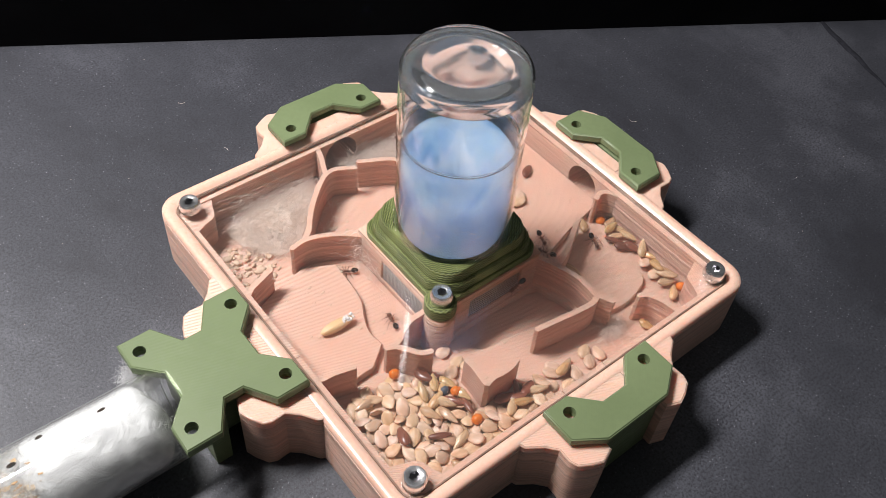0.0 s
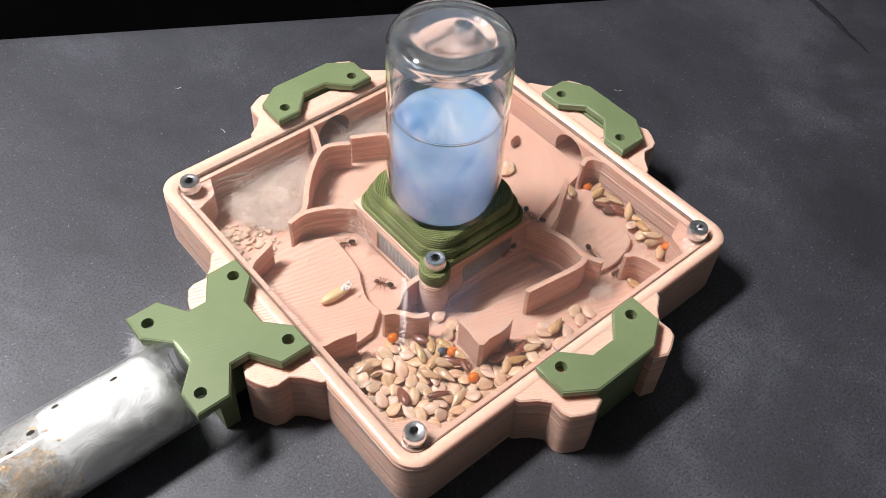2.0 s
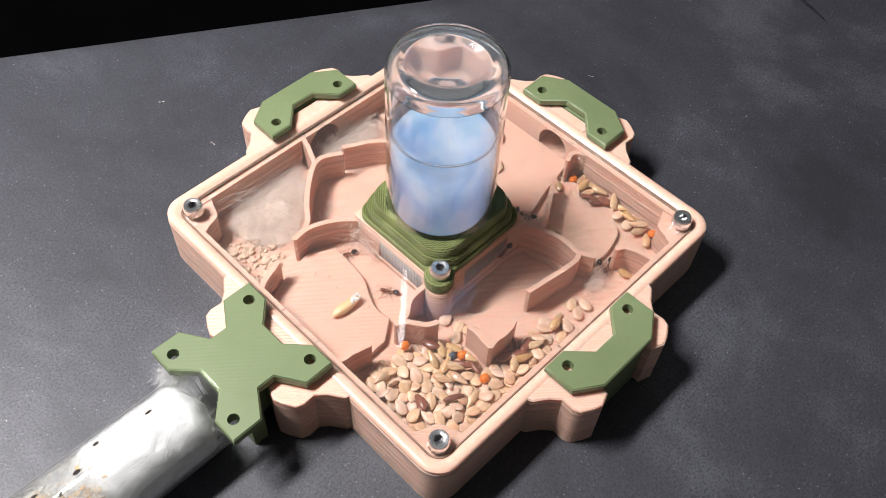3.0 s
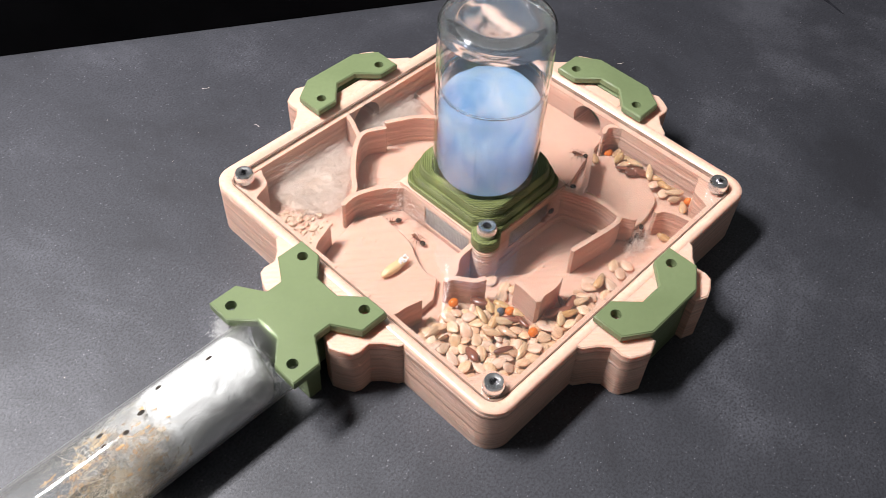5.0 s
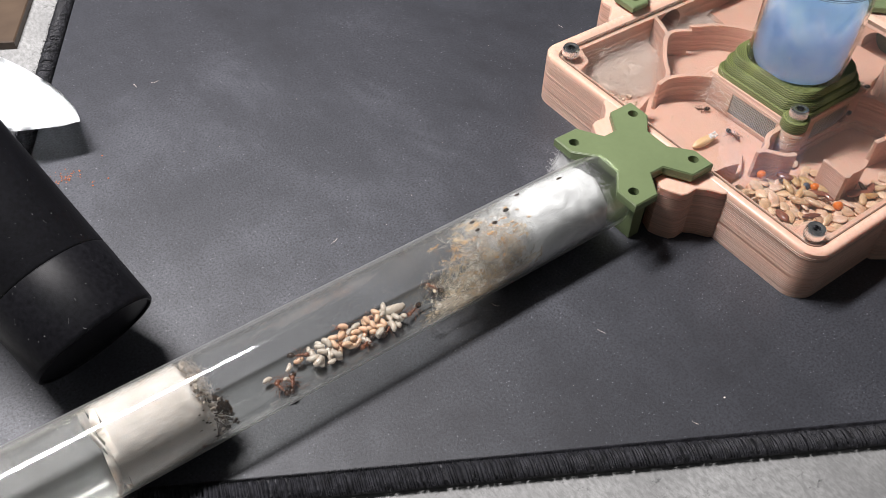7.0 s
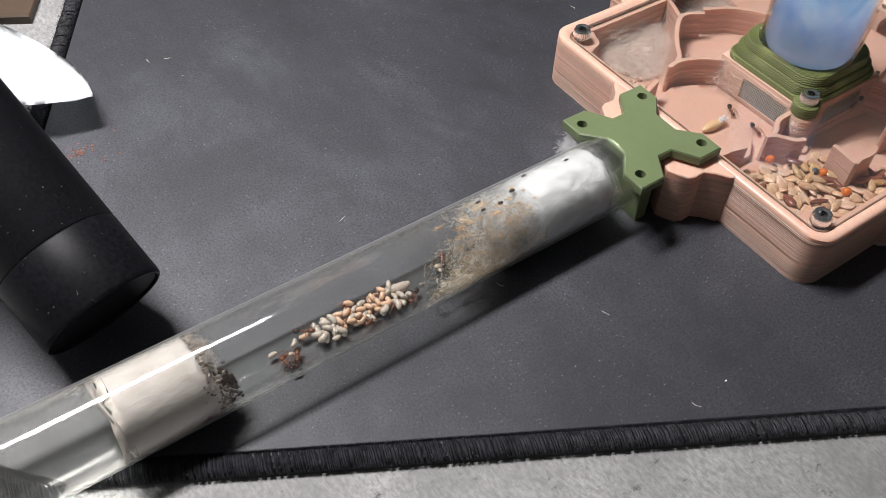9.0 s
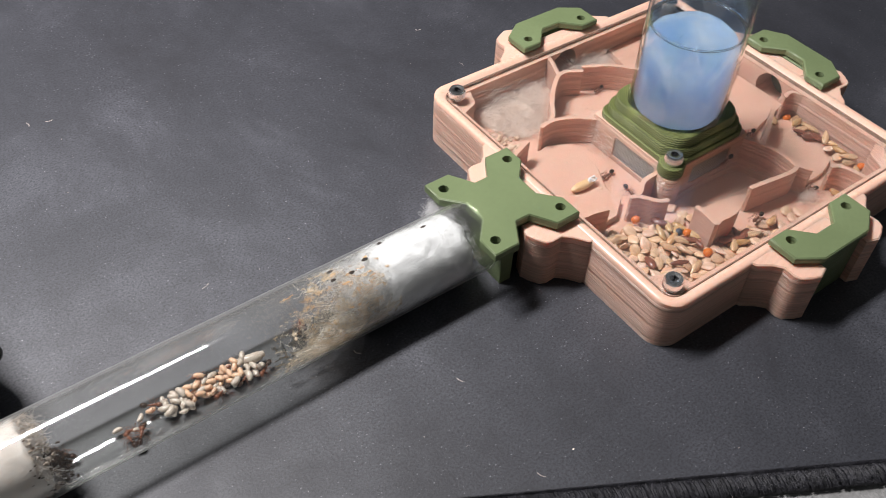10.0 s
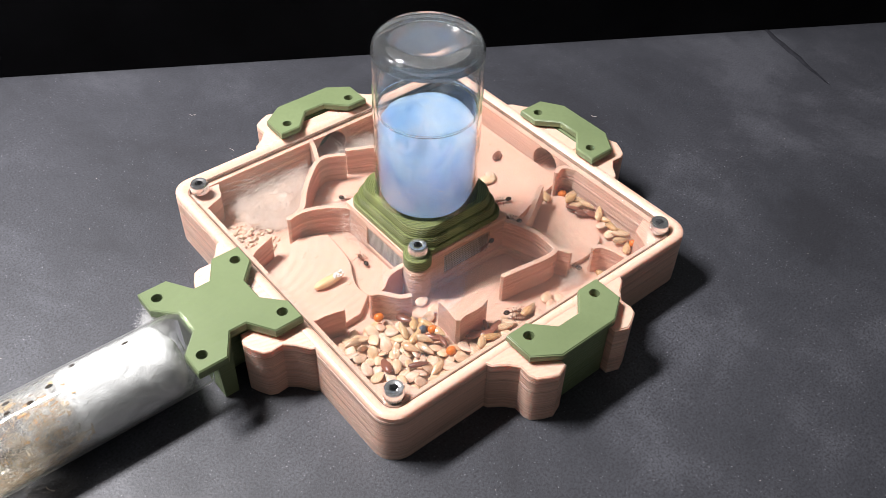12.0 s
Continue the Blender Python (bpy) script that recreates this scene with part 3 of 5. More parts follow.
bm = bmesh.new()
plate(bm, [on_mat(5, 5), on_mat(WIDE, 5), on_mat(WIDE, DEEP), on_mat(5, DEEP)], -2.0, 0.0)
desk_mat = part("desk_mat", bm, MAT, None, "large dark grey cloth desk mat with stitched edge, dusty")
tagged(desk_mat, category="desk mat")
bm = bmesh.new()
plate(bm, [(-1500, -1100), (1500, -1100), (1500, 1500), (-1500, 1500)], -40.0, -2.1)
tagged(part("desk_top", bm, DESK), "light grey speckled stone-look desk top", "desk", kind="structure")

bm = bmesh.new()
a, b = on_mat(-60, 251.0), on_mat(WIDE + 600, 216.0)
c, d = on_mat(WIDE + 600, 316.0), on_mat(-60, 351.0)
plate(bm, [a, b, c, d], 0.05, 75)
tagged(part("wall_back", bm, BOARD), "black panel standing behind the desk mat", "wall", kind="structure")


# added dark slab in place of a soft shadow on the desk
bm = bmesh.new()
plate(bm, [on_mat(-70, 190), on_mat(-7, 190), on_mat(-7, 330), on_mat(-70, 330)], -2.05, 1.2, lip=0.4)
tagged(part("shade_slab", bm, SHADE_BROWN), "dark brown slab added beside the desk mat for a patch of shade", "board")


def stitched_edge(name, start, end, steps):
    """The sewn border: a rolled edge wrapped by slanted thread."""
    bm = bmesh.new()
    s, e = Vector((*start, 0)), Vector((*end, 0))
    u = (e - s).normalized()
    side = Vector((u.y, -u.x, 0))  # away from the mat
    for k in range(steps):
        p = s + (e - s) * ((k + random.uniform(-0.9, 0.9)) / steps)
        pts = []
        lean, puff = random.uniform(-0.5, 0.5), random.uniform(-0.15, 0.3)
        for i in range(9):
            t = math.pi * i / 8
            pts.append(p - side * (6.0 + 2.7 * math.cos(t)) + Vector((0, 0, -0.9 + (1.9 + puff) * math.sin(t) + random.uniform(-0.15, 0.15))) + u * (i * 0.2 + lean))
        pts[0].z = -2.0
        hose(bm, pts, [0.2] + [0.34 + random.uniform(-0.08, 0.1)] * 7 + [0.25], 4, cap=False)
    chain = [s + (e - s) * (k / (steps * 2)) - side * (9.0 + 0.3 * (-1) ** k) + Vector((0, 0, 0.2)) for k in range(steps * 2)]
    hose(bm, chain, 0.42, 4)
    for off, r in ((5.2, 1.2), (6.9, 1.2)):
        hose(bm, [s - side * off + Vector((0, 0, -0.7)), e - side * off + Vector((0, 0, -0.7))], r, 8)
    hose(bm, [s - side * 4.3 + Vector((0, 0, -1.4)), e - side * 4.3 + Vector((0, 0, -1.4))], 0.7, 8)
    frayed = random.Random(3)
    fluff(bm, frayed, 5000, lambda r: tuple(s + (e - s) * r.random() - side * r.uniform(3.4, 8.6) + Vector((0, 0, 0.6 + 0.7 * r.random()))), 1.3, 0.05, 0.6, 0.4)
    part(name, bm, THREAD, desk_mat, "black stitched thread border", kind="stuff")


# low strip whose dark colour stands for the shade of a fold
bm = bmesh.new()
fold = []
for k in range(25):
    p = Vector((207.5 - 0.4 * k * 2, 28.0 - 2.2 * k, 0)) + Vector((noise.noise(Vector((k * 0.3, 2, 0))) * 0.8, 0, 0))
    high = 0.16 * math.sin(math.pi * (k + 0.5) / 25) ** 0.6
    fold.append([bm.verts.new(p + Vector((w * 1.4 * math.sin(math.pi * (k + 0.5) / 25), w * -0.3, 0.02 + high * (1 - w * w) ** 2))) for w in (-1, -0.7, -0.4, -0.1, 0.2, 0.5, 0.75, 1)])
for r0, r1 in zip(fold, fold[1:]):
    for k in range(7):
        bm.faces.new((r0[k], r0[k + 1], r1[k + 1], r1[k]))
part("crease", bm, CREASE, desk_mat, "dark crease line in the cloth, a fold's shade as colour", smooth=180)
stitched_edge("stitching", on_mat(0, 0), on_mat(330, 0), 800)
stitched_edge("stitching", on_mat(0, DEEP), on_mat(0, 0), 560)

# ---- printed foraging box ----
TOP, LEDGE = 18.2, 16.2
FLOOR, PLATFORM, BASIN = 6.0, 8.2, 3.2
tray = thing("foraging_box", 0, 0, 0, "peach printed plastic ant foraging box with chambers", "ant box")


def lobe(sign=1):
    """Half outline of a side lobe, out along +x; a waist, a shoulder and a fin beside the slot."""
    half = [(56.2, 26.0), (58.4, 25.0), (60.9, 21.4), (63.4, 19.2), (66.8, 19.4), (68.8, 18.6), (70.6, 15.6), (71.6, 13.0), (70.2, 9.2), (60.5, 9.2), (60.5, 6.9), (56.2, 6.9)]
    return [(x, sign * y) for x, y in half]


bm = bmesh.new()
plate(bm, rounded(57.37, 57.37, 6.8), 0.0, BASIN)
part("base", bm, PEACH, tray)
corner = [(57.4, 7.0)] + [p for p in rounded(57.4, 57.4, 6.8)[:9]] + [(7.0, 57.4), (7.0, 51.6), (51.6, 51.6), (51.6, 7.0)]
PORT_Z, PORT_R = 10.6, 5.6


def port_wall(bm, u0, u1, half, z0, z1):
    """A wall across +x from u0 to u1, pierced by the round port."""
    n = 32
    loops = []
    for u in (u0, u1):
        rim, hole = [], []
        for i in range(n):
            a = math.tau * (i + 0.5) / n
            c, s = math.cos(a), math.sin(a)
            k = min(half / max(abs(c), 1e-6), ((z1 - PORT_Z) if s > 0 else (PORT_Z - z0)) / max(abs(s), 1e-6))
            rim.append(bm.verts.new((u, c * k, PORT_Z + s * k)))
            hole.append(bm.verts.new((u, c * PORT_R, PORT_Z + s * PORT_R)))
        loops += [rim, hole]
    for a, b in ((0, 1), (2, 3), (0, 2), (1, 3)):
        for i in range(n):
            j = (i + 1) % n
            bm.faces.new((loops[a][i], loops[a][j], loops[b][j], loops[b][i]))


for k in range(4):
    bm = bmesh.new()
    plate(bm, turned(corner, 90 * k), BASIN - 0.5, LEDGE - 0.01)
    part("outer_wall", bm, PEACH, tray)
    bm = bmesh.new()
    port_wall(bm, 51.6, 60.4, 7.0, 0.1, LEDGE - 0.02)
    wall = part("port_wall", bm, PEACH, tray)
    wall.matrix_basis = pose(0, 0, 0, 0, 0, 90 * k)
bm = bmesh.new()
rings = []
for half, r, z in ((53.75, 3.8, LEDGE), (53.75, 3.8, TOP - 1.1), (55.15, 5.0, TOP), (56.6, 6.1, TOP), (57.3, 6.7, TOP - 0.6), (57.3, 6.7, LEDGE)):
    rings.append([bm.verts.new((x, y, z)) for x, y in rounded(half, half, r)])
for a, b in zip(rings, rings[1:] + rings[:1]):
    for i in range(len(a)):
        bm.faces.new((a[i], a[(i + 1) % len(a)], b[(i + 1) % len(a)], b[i]))
part("rim", bm, PEACH_RIM, tray, smooth=50)
for k in range(4):
    bm = bmesh.new()
    plate(bm, turned(lobe(1), 90 * k), 0.02, TOP - 0.15, lip=0.4)
    plate(bm, turned(lobe(-1), 90 * k), 0.02, TOP - 0.15, lip=0.4)
    plate(bm, turned([(56.5, -6.9), (60.4, -6.9), (60.4, 6.9), (56.5, 6.9)], 90 * k), LEDGE, TOP - 0.15)
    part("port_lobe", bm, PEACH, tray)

floor_holes = [
    smooth_line([(-11.0, -18.2), (-12.6, -22.5), (-9.0, -26.6), (-2.0, -27.6), (5.0, -29.0), (12.0, -33.0), (17.6, -33.6), (19.4, -29.0), (17.6, -22.5), (14.0, -18.4)], 4, True),
    smooth_line([(-25.0, -22.0), (-27.0, -18.6), (-25.0, -15.2), (-20.5, -14.4), (-15.5, -20.2), (-18.5, -22.6)], 4, True),
]
bm = bmesh.new()
plate(bm, rounded(51.9, 51.9, 3.0), BASIN - 0.1, FLOOR, floor_holes)
part("chamber_floor", bm, PEACH, tray)

# raised floors
entry = [(-51.8, -15.0), (-44.0, -16.0), (-36.0, -15.6)] + smooth_line([(-30.0, -11.0), (-30.4, -6.0), (-28.6, -1.0), (-26.2, 3.8), (-25.2, 10.8), (-24.8, 18.0)], 5) + [(-33.0, 22.0), (-43.0, 19.5), (-51.8, 16.0)]
hoard = smooth_line([(38.0, -12.0), (45.0, -12.0), (47.5, -15.5), (44.0, -19.0), (43.2, -24.0), (43.6, -30.0), (42.0, -35.6), (36.0, -38.0), (30.0, -38.6), (24.0, -37.0), (22.0, -30.0), (24.0, -22.0), (30.0, -16.5)], 4, True)
back = [(18.0, -16.0), (37.0, -10.5), (51.8, -7.5), (51.8, 51.8), (22.0, 51.8), (18.0, 30.0), (19.0, 14.0)]
for name, outline, top in (("entry_platform", entry, PLATFORM), ("hoard_platform", hoard, PLATFORM - 0.6), ("back_platform", back, PLATFORM)):
    bm = bmesh.new()
    plate(bm, outline, FLOOR - 0.1, top, lip=0.25)
    part(name, bm, PEACH, tray)

WALLS = [
    [(-52.2, -14.6), (-50.6, -15.4), (-48.0, -15.6), (-45.0, -16.3), (-42.6, -17.0)],
    [(-52.2, 16.4), (-50.0, 18.0), (-46.6, 19.2), (-43.2, 20.5)],
    [(-34.9, 23.4), (-31.0, 24.0), (-27.0, 23.2), (-21.4, 20.4), (-17.0, 16.6)],
    [(-30.6, 24.2), (-27.6, 26.4), (-24.6, 30.4), (-20.0, 35.4), (-14.5, 40.2), (-10.6, 42.4)],
    [(-13.0, 41.4), (-9.4, 42.2), (-6.2, 41.0), (-3.2, 39.2)],
    [(-12.0, 41.6), (-10.6, 45.0), (-9.0, 48.6), (-8.0, 52.0)],
    [(-1.3, 41.0), (2.6, 39.0), (6.5, 37.0), (11.0, 33.0), (15.0, 27.0), (16.6, 17.0)],
    [(16.6, -15.8), (19.0, -21.0), (21.0, -27.4), (21.2, -32.0), (21.0, -35.4), (23.2, -39.8)],
    [(21.4, -35.6), (18.6, -36.8), (14.0, -36.6), (8.8, -35.8), (0.5, -34.6)],
    [(19.6, -22.2), (25.0, -20.0), (31.0, -16.2), (37.9, -12.0)],
    [(29.9, -42.3), (32.0, -43.4), (33.6, -46.2), (34.4, -49.5), (34.8, -52.2)],
    [(46.0, -10.4), (48.4, -9.4), (50.6, -10.2), (52.2, -13.0)],
    [(-19.5, -31.0), (-19.4, -34.0), (-19.9, -37.6), (-20.1, -39.5)],
    [(-20.1, -39.5), (-17.6, -38.9), (-14.6, -39.2), (-11.6, -39.0), (-9.0, -38.1)],
    [(-33.4, -16.9), (-31.2, -18.0), (-29.3, -20.4), (-27.3, -23.0), (-24.7, -24.2)],
    [(-31.6, -17.4), (-28.8, -16.6), (-26.6, -14.8), (-23.6, -13.6), (-17.5, -13.4)],
]
for k, line in enumerate(WALLS):
    bm = bmesh.new()
    strip(bm, smooth_line(line, 5), 1.5, BASIN, LEDGE - 0.04 - 0.02 * k)
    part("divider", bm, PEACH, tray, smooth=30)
for sx, sy in ((-1, -1), (1, -1), (-1, 1), (1, 1)):
    bm = bmesh.new()
    plate(bm, smooth_line([(52.4 * sx, 43.6 * sy), (49.0 * sx, 44.2 * sy), (45.6 * sx, 45.6 * sy), (44.2 * sx, 49.0 * sy), (43.6 * sx, 52.4 * sy), (52.4 * sx, 52.4 * sy)], 5, True), BASIN, LEDGE - 0.42)
    part("corner_boss", bm, PEACH, tray)

# the middle housing: four walls with gauze windows
for k in range(4):
    bm = bmesh.new()
    box(bm, -17.5, -15.6, -17.5, -11.0, BASIN, 18.1)
    box(bm, -17.5, -15.6, 7.0, 15.6, BASIN, 18.1)
    box(bm, -17.5, -15.6, -11.0, 7.0, BASIN, 7.6)
    box(bm, -17.5, -15.6, -11.0, 7.0, 15.2, 18.1)
    side = part("housing_wall", bm, PEACH, tray)
    bm = bmesh.new()
    for i in range(31):
        y = -11.2 + 18.4 * i / 30
        box(bm, -17.05, -16.85, y - 0.17, y + 0.17, 7.4, 15.4)
    for i in range(14):
        z = 7.5 + 7.8 * i / 13
        box(bm, -16.95, -16.7, -11.2, 7.2, z - 0.17, z + 0.17)
    gauze = part("gauze_window", bm, GAUZE, side, "fine grey metal gauze")
    if k == 1:
        for ob in (side,):
            ob.matrix_basis = pose(0, 0, 0, 0, 0, 90) @ Matrix.Diagonal((1, 1, 1, 1))
    else:
        side.matrix_basis = pose(0, 0, 0, 0, 0, 90 * k)
bm = bmesh.new()
lathe(bm, [(0, 16.0), (3.6, 16.0), (4.2, 15.0), (4.2, BASIN), (0, BASIN)], 32)
tower = part("screw_tower", bm, PEACH, tray)
tower.matrix_basis = pose(-16.2 * U, -16.2 * U, 0)

# ---- clear lid ----
bm = bmesh.new()
plate(bm, rounded(53.32, 53.32, 3.5), LEDGE + 0.03, TOP - 0.75, [rounded(14.0, 14.0, 2.0)[::-1]])
lid = thing("lid", 0, 0, 0, "clear acrylic lid plate set into the box rim", "lid")
part("pane", bm, LID, lid)
bm = bmesh.new()
plate(bm, rounded(53.7, 53.7, 3.75), LEDGE + 0.04, TOP - 0.78, [rounded(53.34, 53.34, 3.52)[::-1]])
part("cut_edge", bm, EDGE, lid, "dark brown strip along the acrylic edge")
bm = bmesh.new()
plate(bm, rounded(14.0, 14.0, 2.0), LEDGE + 0.04, TOP - 0.8, [rounded(13.8, 13.8, 1.9)[::-1]])
part("opening_edge", bm, EDGE, lid, "dark edge round the square opening")


# ---- screws ----
def screw(x, y, z, label):
    ob = thing("cap_screw", x, y, z, label, "screw", "screws of the box", (0, 0, random.uniform(0, 60)))
    bm = bmesh.new()
    n = 60
    rings = []
    for r, h, k in ((2.5, 0.0, 0), (2.68, 0.15, 1), (2.68, 2.5, 1), (2.66, 2.8, 0), (2.42, 3.25, 0), (1.85, 3.25, 0)):
        rings.append([bm.verts.new(((r + (0.17 if k and i % 2 else 0)) * math.cos(math.tau * i / n), (r + (0.17 if k and i % 2 else 0)) * math.sin(math.tau * i / n), h)) for i in range(n)])
    hexa = []
    for i in range(n):
        a = math.tau * i / n
        r = 1.3 * math.cos(math.pi / 6) / math.cos((a % (math.pi / 3)) - math.pi / 6)
        hexa.append((r * math.cos(a), r * math.sin(a)))
    rings.append([bm.verts.new((x, y, 3.1)) for x, y in hexa])
    for a, b in zip(rings, rings[1:]):
        for i in range(n):
            bm.faces.new((a[i], a[(i + 1) % n], b[(i + 1) % n], b[i]))
    bm.faces.new(rings[0][::-1])
    head = part("head", bm, STEEL, ob, smooth=30)
    bm = bmesh.new()
    lips = [[bm.verts.new((x * k, y * k, h)) for x, y in hexa] for k, h in ((1.0, 3.1), (0.96, 1.2))]
    for i in range(n):
        bm.faces.new((lips[0][i], lips[0][(i + 1) % n], lips[1][(i + 1) % n], lips[1][i]))
    bm.faces.new(lips[1])
    part("socket", bm, SOCKET, head, "hex socket with its shade put into the colour", smooth=30)
    bm = bmesh.new()
    lathe(bm, [(0, 0.0), (1.25, 0.0), (1.25, -7.0), (0, -7.0)], 20)
    part("shank", bm, STEEL, ob)
    return ob


for x, y in ((-50, -50), (50, -50), (-50, 50), (50, 50)):
    screw(x, y, TOP - 0.74, "zinc-plated hex socket cap screw in the lid corner")
screw(-15.4, -15.5, 20.2, "zinc-plated hex socket cap screw in the green holder")


# ---- green clips, connector, bottle holder ----
def clip(deg):
    ob = thing("port_clip", 0, 0, 0, "olive green printed clip closing a box port", "clip", "clips on the ports", (0, 0, deg))
    bm = bmesh.new()
    outline = [(55.0, 9.8), (55.0, 17.0), (64.2, 17.0), (69.0, 9.8), (69.0, -9.8), (64.2, -17.0), (55.0, -17.0), (55.0, -9.8), (61.1, -3.8), (61.1, 3.8)]
    plate(bm, outline, 18.25, 21.3, [circle(1.55, 14, 58.8, 12.4), circle(1.55, 14, 58.8, -12.4)], lip=0.35, foot=0.9)
    part("plate", bm, GREEN, ob)
    bm = bmesh.new()
    box(bm, 60.9, 68.3, -8.9, 8.9, 0.2, 18.4, 0.3)
    part("plug", bm, GREEN, ob)
    return ob


for deg in (0, 90, 270):
    clip(deg)

conn = thing("tube_connector", -70.6, 0, 0, "olive green printed X-shaped tube connector with screw holes", "connector")
quarter = [(10.0, 3.9), (15.4, 9.7), (15.4, 17.0), (7.0, 17.0), (2.4, 9.8)]
outline = quarter + [(-x, y) for x, y in quarter[::-1]] + [(-x, -y) for x, y in quarter] + [(x, -y) for x, y in quarter[::-1]]
bm = bmesh.new()
plate(bm, outline, 18.35, 21.8, [circle(1.55, 14, sx * 11.9, sy * 12.4) for sx in (1, -1) for sy in (1, -1)], lip=0.35, foot=0.7)
part("plate", bm, GREEN, conn)
bm = bmesh.new()
plate(bm, [(-8.4, 18.4), (-3.6, 18.4), (-4.0, 0.1), (-8.0, 0.1)], -11.8, 11.8)
for v in bm.verts:
    v.co = Vector((v.co.x, v.co.z, v.co.y))
part("flange", bm, GREEN, conn)
bm = bmesh.new()
lathe(bm, [(8.8, -3.0), (8.8, 9.5), (6.0, 9.5), (6.0, -3.0)], 36, "X", closed=True)
for v in bm.verts:
    v.co.z += 9.2
part("sleeve", bm, GREEN, conn)

holder = thing("bottle_holder", 0, 0, 0, "olive green printed bottle holder with wavy layer lines", "bottle holder")
bm = bmesh.new()
plate(bm, rounded(17.2, 17.2, 4.5), TOP, 20.2, lip=0.3)
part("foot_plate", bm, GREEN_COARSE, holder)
bm = bmesh.new()
lathe(bm, [(0, 20.25), (3.6, 20.25), (4.2, 19.7), (4.2, 16.6), (3.8, 15.9), (0, 15.9)], 32)
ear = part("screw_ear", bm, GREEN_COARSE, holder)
ear.matrix_basis = pose(-15.5 * U, -15.5 * U, 0)
bm = bmesh.new()
loops = []
for h, half, r in ((20.1, 16.3, 6.0), (22.9, 16.2, 6.2), (23.3, 15.8, 6.6), (23.4, 15.3, 6.8), (26.0, 15.2, 7.2), (26.6, 14.9, 7.4)):
    pts = []
    for x, y in rounded(half + 0.3, half + 0.3, r, 8):
        # the front corner is cut back to clear the screw
        over = -(x + y) - 27.4
        if over > 0:
            x, y = x + over / 2, y + over / 2
        pts.append(bm.verts.new((x, y, h)))
    loops.append(pts)
inner = [bm.verts.new((x * 15.45 / math.hypot(x, y), y * 15.45 / math.hypot(x, y), 26.6)) for x, y in rounded(15.4, 15.4, 7.4, 8)]
loops.append(inner)
loops.append([bm.verts.new((v.co.x, v.co.y, 20.2)) for v in inner])
for a, b in zip(loops, loops[1:]):
    for i in range(len(a)):
        bm.faces.new((a[i], a[(i + 1) % len(a)], b[(i + 1) % len(a)], b[i]))
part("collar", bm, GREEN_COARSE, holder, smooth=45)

# ---- upturned glass bottle ----
bottle = thing("glass_bottle", 0, 0, 0, "clear glass bottle upside down with water and blue gel", "bottle")
bm = bmesh.new()
lathe(bm, [(9.0, 20.4), (15.3, 23.0), (15.3, 73.4), (14.4, 73.0), (14.4, 24.0), (8.6, 20.8)], 96, closed=True)
part("glass", bm, GLASS, bottle, smooth=60)
bm = bmesh.new()
lathe(bm, [(0, 75.3), (4.5, 75.6), (8.0, 76.4), (10.6, 77.5), (11.9, 77.9), (13.4, 77.5), (14.6, 76.4), (15.2, 75.0), (15.3, 73.4), (14.4, 73.0), (14.0, 75.0), (13.2, 75.9), (11.9, 76.2), (10.4, 75.4), (8.0, 74.2), (4.5, 73.2), (0, 72.9)], 96)
base_glass = part("glass_base", bm, BASE_GLASS, bottle, "thick hollowed glass base", smooth=60)
base_glass.visible_shadow = False
bm = bmesh.new()
lathe(bm, [(0, 24.2), (12.9, 24.2), (14.3, 25.4), (14.3, 56.6), (13.9, 55.7), (12.4, 55.4), (0, 55.4)], 96)
part("water", bm, WATER, bottle, "clear water filling most of the bottle")
bm = bmesh.new()
lathe(bm, [(0, 24.6), (9.0, 24.6), (13.0, 25.6), (14.0, 28)] + [(14.2, z) for z in range(30, 48, 2)] + [(14.2, 48), (13.9, 49.6), (12.9, 51.4), (11.0, 53.0), (8.0, 54.1), (3.4, 54.8), (0, 54.9)], 64)
for v in bm.verts:
    k = noise.fractal(v.co * 0.13, 1.0, 2.0, 4)
    r = max(0.01, math.hypot(v.co.x, v.co.y))
    v.co.x, v.co.y = v.co.x * (1 - 0.03 * max(0, k)), v.co.y * (1 - 0.03 * max(0, k))
    if v.co.z > 44:
        v.co.z += k * 0.8
ring = bmesh.new()
lathe(ring, [(14.38, 56.1), (14.1, 55.7), (13.7, 55.4), (13.8, 55.2), (14.38, 55.2)], 96, closed=True)
meniscus = part("meniscus", ring, THICK, bottle, "curved water edge at the glass", smooth=60)
meniscus.visible_shadow = False
part("gel", bm, BLUE, bottle, "pale blue cloudy gel in the water", smooth=180)

bm = bmesh.new()
drops = random.Random(12)
for _ in range(46):
    a, z = drops.uniform(0, math.tau), 26 + 26 * drops.random() ** 2.2
    s = drops.uniform(0.1, 0.3)
    blob(bm, 15.3 * math.cos(a), 15.3 * math.sin(a), z, s * 0.6, s * 0.6, s * drops.uniform(0.6, 1.6), 8, 6)
for _ in range(9):
    a, z, lean = drops.uniform(-2.6, 0.2), drops.uniform(28, 50), drops.uniform(-0.2, 0.2)
    hose(bm, [(15.36 * math.cos(a + 0.03 * k), 15.36 * math.sin(a + 0.03 * k), z + lean * k + 0.15 * math.sin(k)) for k in range(5)], 0.05, 4)
part("glass_flecks", bm, FIBRE, bottle, "pale flecks and scratches on the glass")

